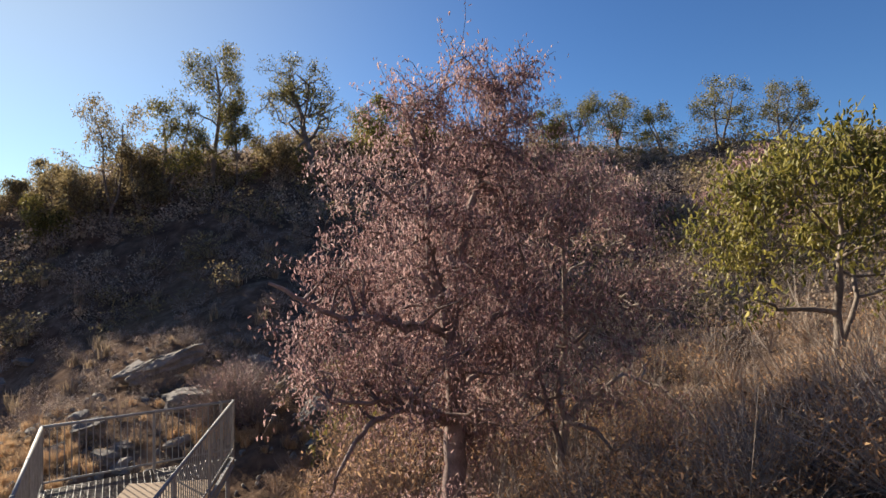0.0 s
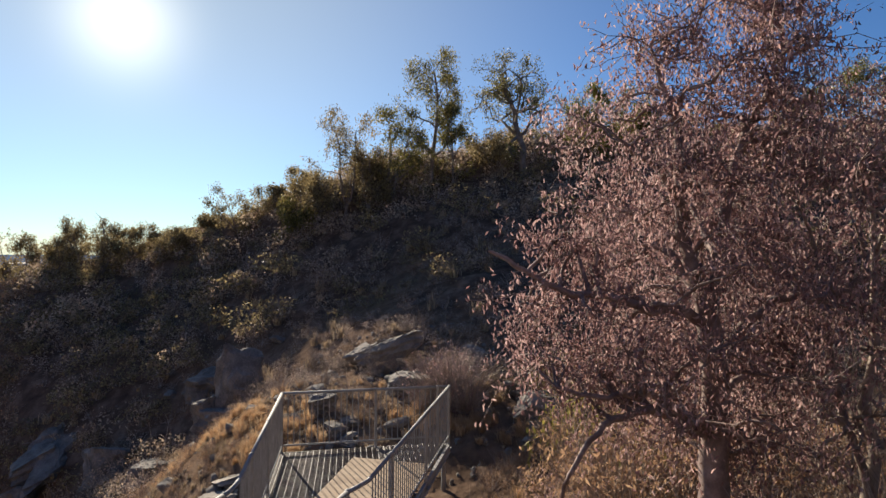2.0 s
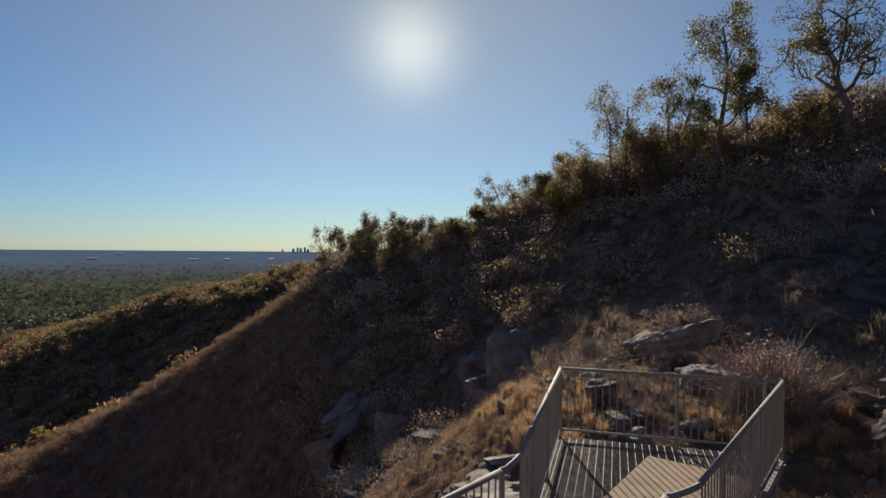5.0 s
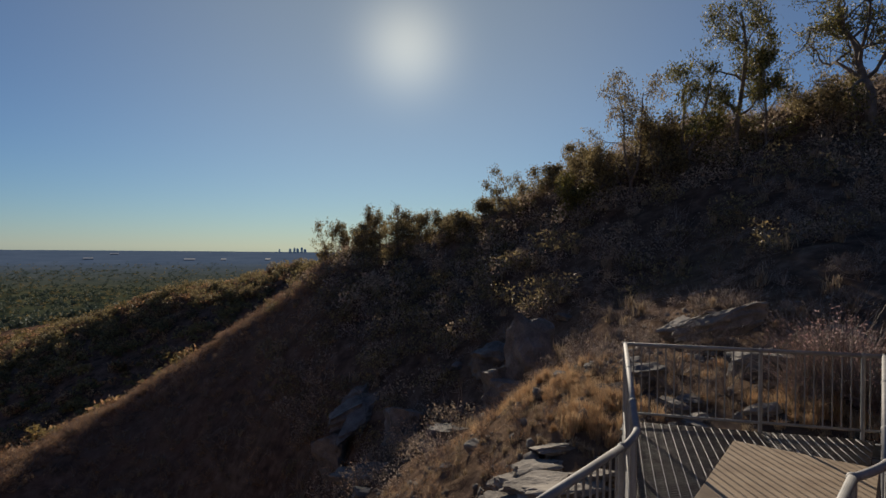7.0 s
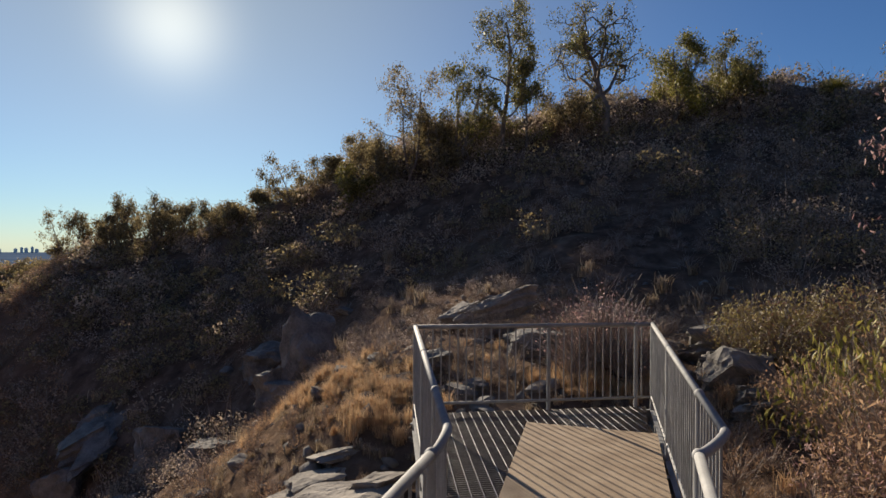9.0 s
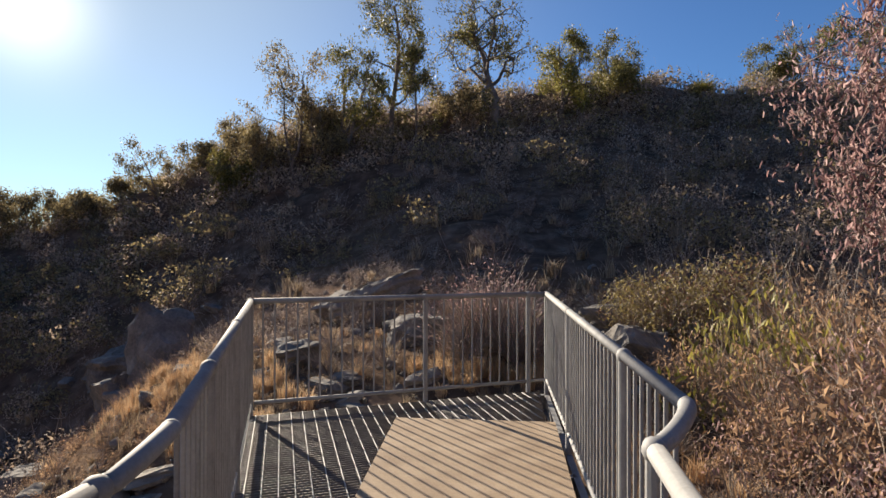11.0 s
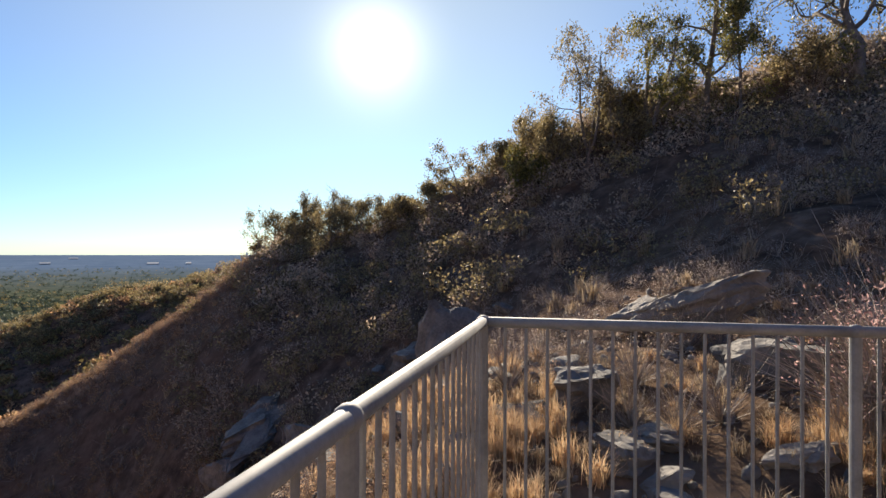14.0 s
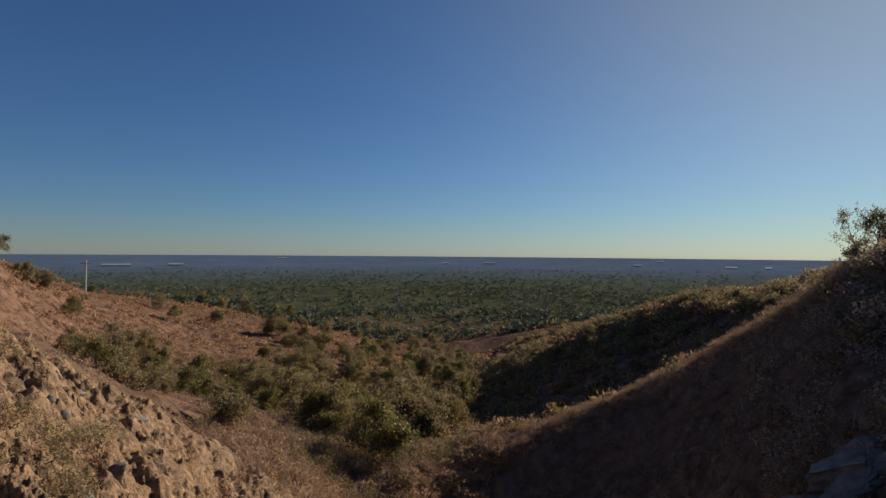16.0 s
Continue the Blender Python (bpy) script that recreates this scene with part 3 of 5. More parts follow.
def rock(name, x, y, size, seed, label, rz=0, mat_=None, sink=0.35, flat=0.95, group="", tilt=(0, 0)):
    ob = part(name, rock_mesh(size, seed, flat), mat_ or M_rock, smooth=False)
    ob.matrix_world = pose(x, y, ground_at(x, y) + size[2] * flat * (0.5 - sink), tilt[0], tilt[1], rz)
    return tagged(ob, label, "rock", group)


def scrub(name, spots, sizes, leaves, leaf, leaf_mat, label, seed, droop=0.0, squash=0.75, twigs=0, twig_mat=None, twig_w=0.012):
    """Many shrubs as one sheet of stuff: lumpy crowns of leaves, some with bare twigs."""
    g = np.random.default_rng(seed)
    spots, sizes = np.asarray(spots), np.asarray(sizes)
    n = len(spots)
    z = land(spots[:, 0], spots[:, 1])
    far = np.hypot(spots[:, 0] - HUB[0], spots[:, 1] - HUB[1])
    fine = np.clip(far / 34, 0.32, 1) if leaf[0] >= 0.12 else np.ones(n)      # close shrubs: smaller, more leaves
    idx = np.repeat(np.arange(n), (leaves / fine ** 1.1).astype(int))
    lob = g.normal(size=(n, 5, 3))
    lob[:, :, 2] = np.abs(lob[:, :, 2])
    lob /= np.linalg.norm(lob, axis=2)[:, :, None]
    pick = g.integers(0, 5, len(idx))
    d = g.normal(size=(len(idx), 3))
    d /= np.linalg.norm(d, axis=1)[:, None]
    d = d * (0.40 * g.uniform(0.55, 1.05, len(idx)) ** 0.5)[:, None] + lob[idx, pick] * 0.50
    d += g.normal(size=d.shape) * 0.05
    d[:, 2] = np.abs(d[:, 2] + 0.12) * squash + 0.03
    c = np.column_stack([spots, z])[idx] + d * sizes[idx][:, None]
    v, f = leaf_cards(c, leaf[0], leaf[1], droop, g)
    heap = Heap()
    k = np.clip(sizes[idx], 0.6, 1.7) * fine[idx]
    v = (v.reshape(-1, 4, 3) - c[:, None, :]) * k[:, None, None] + c[:, None, :]
    if leaf[0] >= 0.12:                     # far leaves: one triangle each
        v = (v[:, 1:] - c[:, None, :]) * 1.25 + c[:, None, :]
        f = np.arange(len(c) * 3).reshape(-1, 3)
    heap.add(v.reshape(-1, 3), f)
    ob = tagged(new(name, heap.mesh(name, leaf_mat)), label, "shrubs", kind="stuff")
    if twigs:
        ti = np.repeat(np.arange(n), twigs)
        a = np.column_stack([spots, z])[ti]
        dd = g.normal(size=(len(ti), 3)) * np.array((0.42, 0.42, 0.3)) + np.array((0, 0, 0.62))
        b = a + dd * sizes[ti][:, None]
        w = np.cross(dd, g.normal(size=dd.shape))
        w *= (twig_w / (np.linalg.norm(w, axis=1) + 1e-9))[:, None]
        m_ = (a + b) / 2 + g.normal(size=a.shape) * 0.08 * sizes[ti][:, None]
        vv = np.stack([a - w, a + w, m_ + w * 0.7, m_ - w * 0.7, b + w * 0.3, b - w * 0.3], 1).reshape(-1, 3)
        q = np.arange(len(ti))[:, None] * 6
        ff = np.vstack([q + np.array([[0, 1, 2, 3]]), q + np.array([[3, 2, 4, 5]])])
        tagged(new("bare_twigs", array_mesh("bare_twigs", vv, ff, twig_mat or M_twig)), "bare grey twigs of dry shrubs", "twigs", kind="stuff")
    return ob


def tufts(name, spots, sizes, blades, mat_, label, seed, width=0.012):
    """Grass tufts: bent blades fanning from each spot."""
    g = np.random.default_rng(seed)
    spots, sizes = np.asarray(spots), np.asarray(sizes)
    i = np.repeat(np.arange(len(spots)), blades)
    n = len(i)
    root = np.column_stack([spots, land(spots[:, 0], spots[:, 1]) - 0.02])[i]
    root[:, :2] += g.normal(size=(n, 2)) * 0.16 * sizes[i][:, None]
    out = g.normal(size=(n, 3)) * np.array((1, 1, 0.2))
    h = (sizes[i] * g.uniform(0.5, 1.1, n))[:, None]
    mid_ = root + np.array((0, 0, 0.6)) * h + out * 0.14 * h
    tip = root + np.array((0, 0, 0.9)) * h + out * 0.42 * h
    s = np.cross(out, (0, 0, 1.0))
    s *= (width / (np.linalg.norm(s, axis=1) + 1e-9))[:, None]
    v = np.stack([root - s, root + s, mid_ + s * 0.8, mid_ - s * 0.8, tip + s * 0.15, tip - s * 0.15], 1).reshape(-1, 3)
    q = np.arange(n)[:, None] * 6
    f = np.vstack([q + np.array([[0, 1, 2, 3]]), q + np.array([[3, 2, 4, 5]])])
    return tagged(new(name, array_mesh(name, v, f, mat_)), label, "grass", kind="stuff")


def scatter(count, az0, az1, r0, r1, g, away=()):
    """Random spots in a sector of the hills, evenly by area."""
    az = g.uniform(az0, az1, count)
    r = np.sqrt(g.uniform(r0 * r0, r1 * r1, count))
    return np.column_stack([HUB[0] - np.sin(np.radians(az)) * r, HUB[1] + np.cos(np.radians(az)) * r])

# ---- viewing platform ----
CORNER_L, CORNER_R = Vector((-6.17, 9.60, 0)), Vector((-3.55, 11.19, 0))     # far corners
GATE_L, GATE_R = Vector((-4.31, 6.16, 0)), Vector((-2.97, 6.70, 0))           # where the steps arrive
RAIL = 1.05


def bar(bm, a, b, r, sides=10, cap=True):
    """A round bar from a to b in bm."""
    a, b = Vector(a), Vector(b)
    d = b - a
    m = Matrix.Translation((a + b) / 2) @ d.to_track_quat("Z", "Y").to_matrix().to_4x4()
    bmesh.ops.create_cone(bm, cap_ends=cap, segments=sides, radius1=r, radius2=r, depth=d.length, matrix=m)


def box(bm, m, sx, sy, sz):
    bmesh.ops.create_cube(bm, size=1, matrix=m @ Matrix.Diagonal((sx, sy, sz, 1)))


def flat_between(a, b):
    """A pose at a with x towards b."""
    d = b - a
    return Matrix.Translation(a) @ d.to_track_quat("X", "Z").to_matrix().to_4x4()


def railing(label, a, b, posts, end_gap=0.06, slope=0.0, rail=RAIL, group="platform railings"):
    """Tubular balustrade from a to b (feet), rail rising by slope along it."""
    top = new("railing")
    d = (b - a)
    L = d.length
    u = d.normalized()
    at = lambda s, h: a + u * s + Vector((0, 0, h + slope * s))
    bm = bmesh.new()
    bar(bm, at(0, rail), at(L, rail), 0.026, 14)
    bmesh.ops.create_uvsphere(bm, u_segments=12, v_segments=8, radius=0.027, matrix=Matrix.Translation(at(0, rail)))
    bmesh.ops.create_uvsphere(bm, u_segments=12, v_segments=8, radius=0.027, matrix=Matrix.Translation(at(L, rail)))
    part("top_rail", bm, M_steel, top, smooth=True)
    bm = bmesh.new()
    bar(bm, at(0.03, 0.115), at(L - 0.03, 0.115), 0.018, 10)
    part("bottom_rail", bm, M_steel, top, smooth=True)
    for s in posts:
        bm = bmesh.new()
        bar(bm, at(s, -0.22 - slope * 0), at(s, rail), 0.025, 12)
        box(bm, Matrix.Translation(at(s, -0.12)), 0.09, 0.09, 0.012)
        p = part("post", bm, M_steel, top, smooth=False)
        bm = bmesh.new()
        bmesh.ops.create_uvsphere(bm, u_segments=14, v_segments=9, radius=0.034, matrix=Matrix.Translation(at(s, rail)) @ u.to_track_quat("Z", "Y").to_matrix().to_4x4() @ Matrix.Diagonal((1, 1, 1.15, 1)))
        part("ball_joint", bm, M_steel, p, smooth=True)
    bm = bmesh.new()
    bar(bm, (0, 0, 0), (0, 0, rail - 0.115), 0.0085, 7, False)
    me = bpy.data.meshes.new("baluster")
    bm.to_mesh(me)
    bm.free()
    me.materials.append(M_steel)
    s = end_gap + 0.05
    while s < L - end_gap:
        if all(abs(s - q) > 0.04 for q in posts):
            shared_part("baluster", me, Matrix.Translation(at(s, 0.115)), top)
        s += 0.104
    return tagged(top, label, "railing", group)


far_u = (CORNER_R - CORNER_L).normalized()
railing("galvanised steel balustrade across the end of the lookout", CORNER_L, CORNER_R, [0.0, 1.68, 2.84])
left_len = (CORNER_L - GATE_L).length
railing("galvanised steel balustrade along the gully side of the lookout", GATE_L, CORNER_L, [0.8, 2.2], 0.05)
right_len = (CORNER_R - GATE_R).length
railing("galvanised steel balustrade along the bushy side of the lookout", GATE_R, CORNER_R, [0.82, 2.68, right_len], 0.05)

# walkway rails, joined to the platform's rails by a swan-neck
for gate, foot, tip, text in ((GATE_L, Vector((-4.29, 5.93, 0)), Vector((-4.06, 4.15, 0)), "gully"), (GATE_R, Vector((-3.10, 6.45, 0)), Vector((-2.96, 4.2, 0)), "bushy")):
    low = 1.0
    r = railing("galvanised steel walkway balustrade on the " + text + " side", foot, tip, [0.03, 1.75], 0.08, 0.03, low, "walkway railings")
    p0, p3 = gate + Vector((0, 0, RAIL)), foot + Vector((0, 0, low))
    way_in = (gate - (CORNER_L if gate == GATE_L else CORNER_R)).normalized()
    pts = []
    for k in range(9):
        t = k / 8
        pts.append(p0.lerp(p3, t * t * (3 - 2 * t)) + way_in * 0.05 * math.sin(math.pi * t))
    tv, tf = tube_arrays(np.array([q[:] for q in pts]), [0.026] * len(pts), 12)
    neck_ob = new("swan_neck", array_mesh("swan_neck", tv, tf, M_steel, True))
    neck_ob.parent = r

# deck
deck = tagged(new("lookout_deck"), "steel grating deck of the lookout on short posts", "platform")
left_u = (GATE_L - CORNER_L).normalized()


def right_edge(s):
    """Length across the deck at s from the far edge, along the far edge's direction."""
    a, b = CORNER_R - CORNER_L, GATE_R - CORNER_L
    sa, sb = a.dot(left_u), b.dot(left_u)
    f = (s - sa) / (sb - sa)
    return a.dot(far_u) + (b.dot(far_u) - a.dot(far_u)) * f


deck_len = left_len + 0.1
for lo, hi in ((0.0, 1.66), (1.67, 3.4)):
    heap = Heap()
    s = 0.02
    while s < deck_len:                     # bearing bars, across the deck
        x0, x1 = lo, min(hi, right_edge(s) - 0.02)
        if x1 - x0 > 0.05:
            a, b = CORNER_L + left_u * s + far_u * x0, CORNER_L + left_u * s + far_u * x1
            w = left_u * 0.003
            v = np.array([p + Vector((0, 0, h)) for h in (-0.014, 0.0) for p in (a - w, b - w, b + w, a + w)])
            heap.add(v, np.array([[0, 1, 5, 4], [1, 2, 6, 5], [2, 3, 7, 6], [3, 0, 4, 7], [4, 5, 6, 7]]))
        s += 0.042
    x = lo + 0.05
    while x < hi:                           # cross rods
        ss = [q * 0.02 for q in range(int(deck_len / 0.02)) if right_edge(q * 0.02) - 0.03 > x]
        if ss and x < 3.1:
            a, b = CORNER_L + left_u * max(0.01, ss[0]) + far_u * x, CORNER_L + left_u * ss[-1] + far_u * x
            w = far_u * 0.004
            v = np.array([p + Vector((0, 0, h)) for h in (-0.006, 0.003) for p in (a - w, b - w, b + w, a + w)])
            rod = Heap()
            rod.add(v, np.array([[0, 1, 5, 4], [1, 2, 6, 5], [2, 3, 7, 6], [3, 0, 4, 7], [4, 5, 6, 7]]))
            rod_ob = new("cross_rod", rod.mesh("cross_rod", M_steel))
            rod_ob.parent = deck
        x += 0.104
    g_ = new("grating_panel", heap.mesh("grating_panel", M_grate))
    g_.parent = deck
for a, b in ((CORNER_L, CORNER_R), (GATE_L, CORNER_L), (GATE_R, CORNER_R), (GATE_L, GATE_R), ((CORNER_L + GATE_L) / 2, (CORNER_R + GATE_R) / 2)):
    bm = bmesh.new()
    m = flat_between(a, b)
    L = (b - a).length
    box(bm, m @ Matrix.Translation((L / 2, 0, -0.125)), L, 0.008, 0.16)
    box(bm, m @ Matrix.Translation((L / 2, 0, -0.049)), L, 0.05, 0.008)
    box(bm, m @ Matrix.Translation((L / 2, 0, -0.205)), L, 0.06, 0.008)
    part("edge_beam", bm, M_steel, deck)
for c in (CORNER_L, CORNER_R, GATE_L, GATE_R, (CORNER_L + GATE_L) / 2, (CORNER_R + GATE_R) / 2):
    inner = c.lerp((CORNER_L + CORNER_R + GATE_L + GATE_R) / 4, 0.06)
    zg = ground_at(inner.x, inner.y) - 0.2
    bm = bmesh.new()
    bar(bm, (inner.x, inner.y, zg), (inner.x, inner.y, -0.205), 0.045, 10)
    part("support_post", bm, M_steel, deck)

# walkway from the steps to the platform
walkway = tagged(new("walkway"), "narrow steel grating walkway between the steps and the lookout", "walkway")
WA, WB = Vector((-3.68, 6.25, 0)), Vector((-3.50, 4.35, 0))
wu = (WB - WA).normalized()
wv = Vector((-wu.y, wu.x, 0))
heap = Heap()
for k in range(int((WB - WA).length / 0.042)):
    a, b = WA + wu * k * 0.042 - wv * 0.58, WA + wu * k * 0.042 + wv * 0.58
    w = wu * 0.0025
    v = np.array([p + Vector((0, 0, h)) for h in (-0.014, -0.001) for p in (a - w, b - w, b + w, a + w)])
    heap.add(v, np.array([[0, 1, 5, 4], [1, 2, 6, 5], [2, 3, 7, 6], [3, 0, 4, 7], [4, 5, 6, 7]]))
for k in range(12):
    a, b = WA + wv * (-0.572 + 0.104 * k), WB + wv * (-0.572 + 0.104 * k)
    w = wv * 0.003
    v = np.array([p + Vector((0, 0, h)) for h in (-0.008, 0.002) for p in (a - w, b - w, b + w, a + w)])
    rod = Heap()
    rod.add(v, np.array([[0, 1, 5, 4], [1, 2, 6, 5], [2, 3, 7, 6], [3, 0, 4, 7], [4, 5, 6, 7]]))
    gp = new("cross_rod", rod.mesh("cross_rod", M_steel))
    gp.parent = walkway
gp = new("grating_panel", heap.mesh("grating_panel", M_grate))
gp.parent = walkway
for sgn in (-1, 1):
    bm = bmesh.new()
    a, b = WA + wv * 0.6 * sgn, WB + wv * 0.6 * sgn
    box(bm, flat_between(a, b) @ Matrix.Translation(((b - a).length / 2, 0, -0.11)), (b - a).length, 0.01, 0.18)
    part("edge_beam", bm, M_steel, walkway)

# mat over the grating
MAT_A, MAT_B = Vector((-4.83, 9.78, 0)), Vector((-3.43, 9.96, 0))
bm = bmesh.new()
outline = [MAT_A, MAT_B, Vector((-3.12, 7.0, 0)), Vector((-3.2, 6.35, 0)), Vector((-4.15, 6.25, 0)), Vector((-4.5, 7.6, 0))]
vs = [bm.verts.new((p.x, p.y, 0.004)) for p in outline]
face = bm.faces.new(vs)
if face.normal.z > 0:
    face.normal_flip()
up_ = bmesh.ops.extrude_face_region(bm, geom=[face])
for e in up_["geom"]:
    if isinstance(e, bmesh.types.BMVert):
        e.co.z += 0.016
bmesh.ops.recalc_face_normals(bm, faces=bm.faces)
mat_ob = part("deck_mat", bm, M_ply)
tagged(mat_ob, "worn tan sheet laid over the steel grating", "mat")

# steps up to where the walk begins
stair = tagged(new("staircase"), "narrow flight of steel grating steps down to the lookout", "stairs")
line = [Vector((-3.52, 4.55, 0.0)), Vector((-2.85, 2.5, 0.86)), Vector((-1.4, 1.95, 1.42)), Vector((0.25, -0.6, 2.75))]
run = [0.0]
for a, b in zip(line, line[1:]):
    run.append(run[-1] + (b.xy - a.xy).length)
bm = bmesh.new()
box(bm, Matrix.Identity(4), 0.30, 1.06, 0.035)
box(bm, Matrix.Translation((-0.15, 0, -0.012)), 0.02, 1.06, 0.06)
tread_me = bpy.data.meshes.new("tread")
bm.to_mesh(tread_me)
bm.free()
tread_me.materials.append(M_grate)
steps = 15
for k in range(1, steps + 1):
    s = run[-1] * k / steps
    i = max(q for q in range(3) if run[q] <= s + 1e-6)
    f = (s - run[i]) / (run[i + 1] - run[i])
    p = line[i].lerp(line[i + 1], min(f, 1))
    d = line[i + 1] - line[i]
    shared_part("tread", tread_me, pose(p.x, p.y, p.z - 0.02, 0, 0, math.degrees(math.atan2(d.y, d.x))), stair)
for sgn in (-1, 1):
    heap = Heap()
    pts = []
    for i, p in enumerate(line):
        d = line[min(i + 1, 3)] - line[max(i - 1, 0)]
        n = Vector((-d.y, d.x, 0)).normalized()
        pts.append(p + n * sgn * 0.55 + Vector((0, 0, -0.07)))
    for a, b in zip(pts, pts[1:]):
        n = Vector((-(b - a).y, (b - a).x, 0)).normalized() * 0.005
        v = np.array([p + Vector((0, 0, h)) for h in (-0.09, 0.09) for p in (a - n, b - n, b + n, a + n)])
        heap.add(v, np.array([[0, 1, 5, 4], [1, 2, 6, 5], [2, 3, 7, 6], [3, 0, 4, 7], [4, 5, 6, 7], [3, 2, 1, 0]]))
    st = new("stringer", heap.mesh("stringer", M_steel))
    st.parent = stair

# ---- trees close by ----
RIGHT, BACK = (0.92, 0.39), (-0.39, 0.92)         # across the red tree as seen from the steps, and away from them


def boned(r0, r1, *joints):
    """A limb by its joints: across, up and back from the tree's foot."""
    return r0, r1, [(u * RIGHT[0] + w * BACK[0], u * RIGHT[1] + w * BACK[1], z) for u, z, w in joints]


RED_LIMBS = [boned(0.17, 0.12, (0, -0.3, 0), (0.02, 1.2, 0), (0.03, 2.37, 0), (-0.06, 3.05, 0)),
             boned(0.105, 0.012, (-0.06, 3.0, 0), (-0.19, 3.45, 0), (-0.31, 3.8, 0.05), (-0.31, 4.9, 0.1), (-0.5, 5.4, 0.1), (-0.6, 5.9, 0.2)),
             boned(0.09, 0.012, (-0.05, 2.95, 0), (0.08, 3.4, 0.05), (0.25, 4.4, 0.1), (0.5, 5.05, 0.2), (0.9, 5.7, 0.2), (1.0, 6.3, 0.3)),
             boned(0.065, 0.02, (-0.03, 2.85, 0), (-0.45, 3.08, -0.1), (-0.8, 3.05, -0.2), (-1.15, 3.22, -0.2), (-1.6, 3.2, -0.2), (-2.1, 3.5, -0.1), (-2.4, 3.65, 0)),
             boned(0.06, 0.018, (0.02, 1.75, 0), (-0.35, 1.95, -0.2), (-0.6, 2.12, -0.3), (-0.95, 2.3, -0.4), (-1.35, 2.22, -0.5), (-1.8, 2.35, -0.5)),
             boned(0.06, 0.016, (0.02, 1.7, 0), (-0.4, 1.9, -0.1), (-0.8, 2.1, -0.3), (-1.3, 1.98, -0.4), (-1.62, 1.66, -0.5), (-1.8, 1.2, -0.5)),
             boned(0.06, 0.02, (0.02, 2.5, 0), (0.35, 2.95, -0.1), (0.65, 3.25, -0.3), (0.9, 3.15, -0.5), (1.2, 3.4, -0.6)),
             boned(0.05, 0.02, (0.0, 2.0, 0), (0.4, 2.3, 0.1), (0.8, 2.35, 0.2), (1.3, 2.6, 0.2)),
             boned(0.06, 0.02, (-0.1, 3.1, 0), (-0.2, 3.6, 0.5), (-0.5, 4.2, 1.1), (-0.8, 4.5, 1.8)),
             boned(0.06, 0.02, (0.1, 3.5, 0), (0.3, 3.8, 0.6), (0.4, 4.3, 1.3), (0.3, 4.6, 1.9)),
             boned(0.05, 0.018, (-0.3, 4.0, 0), (-0.7, 4.5, -0.2), (-1.1, 4.75, -0.3))]
tree("red_leaved_tree", (0.6, 7.6), 3.2, (-0.02, 0.35, 3.75, 1.8, 1.95, 2.55), "gum tree full of dry red-brown leaves beside the steps", 11, M_redleaf, M_redbark,
     per_end=5, leaf=(0.06, 0.015), clump=0.06, droop=0.8, folded=True, trunk_r=0.15, boxy=2.5, lobe=((-1.35, -0.45, 2.9, 0.95, 0.9, 0.85), (0.35, 0.2, 6.0, 0.85, 0.8, 0.75)), fork=0.2, limbs=0, boughs=170, twigs=1900, wob=0.12, low=0.75, limb_tip=0.03, bones=RED_LIMBS, hollow=0.5, clumpy=True)
tree("red_leaved_tree", (2.2, 8.3), 4.9, (0.1, 0.0, 2.85, 1.75, 1.6, 2.35), "leaner gum tree with grey twigs and dry reddish leaves", 12, M_redleaf, M_twig,
     per_end=3, leaf=(0.065, 0.015), clump=0.08, droop=0.8, folded=True, trunk_r=0.09, fork=0.3, limbs=10, boughs=100, twigs=1400, wob=0.13, stems=2, low=0.6, clumpy=True)
tree("red_leaved_tree", (1.0, 11.3), 4.6, (-0.1, 0.0, 3.1, 1.7, 1.6, 1.9), "smaller gum tree with drooping dry reddish leaves", 13, M_redleaf, M_redbark,
     per_end=3, leaf=(0.085, 0.02), clump=0.09, droop=0.8, folded=True, trunk_r=0.09, fork=0.3, limbs=9, boughs=80, twigs=1300, wob=0.13, low=0.5, clumpy=True)
tree("gum_tree", (7.0, 9.1), 4.4, (0.1, 0.0, 2.75, 2.3, 2.2, 1.7), "green-leaved gum tree standing in dry scrub", 23, M_yellowleaf, M_bark,
     per_end=3, leaf=(0.12, 0.034), clump=0.12, droop=0.6, folded=True, trunk_r=0.10, fork=0.3, limbs=9, boughs=60, twigs=750, wob=0.12, stems=2, low=0.4, clumpy=True)
gum("orange_leaved_tree", (13.5, 22.5), 5.2, 1.9, "small tree with dry orange-brown leaves on the slope", 24, M_redleaf, M_bark, leaves=9, leaf=(0.16, 0.06), clump=0.2)

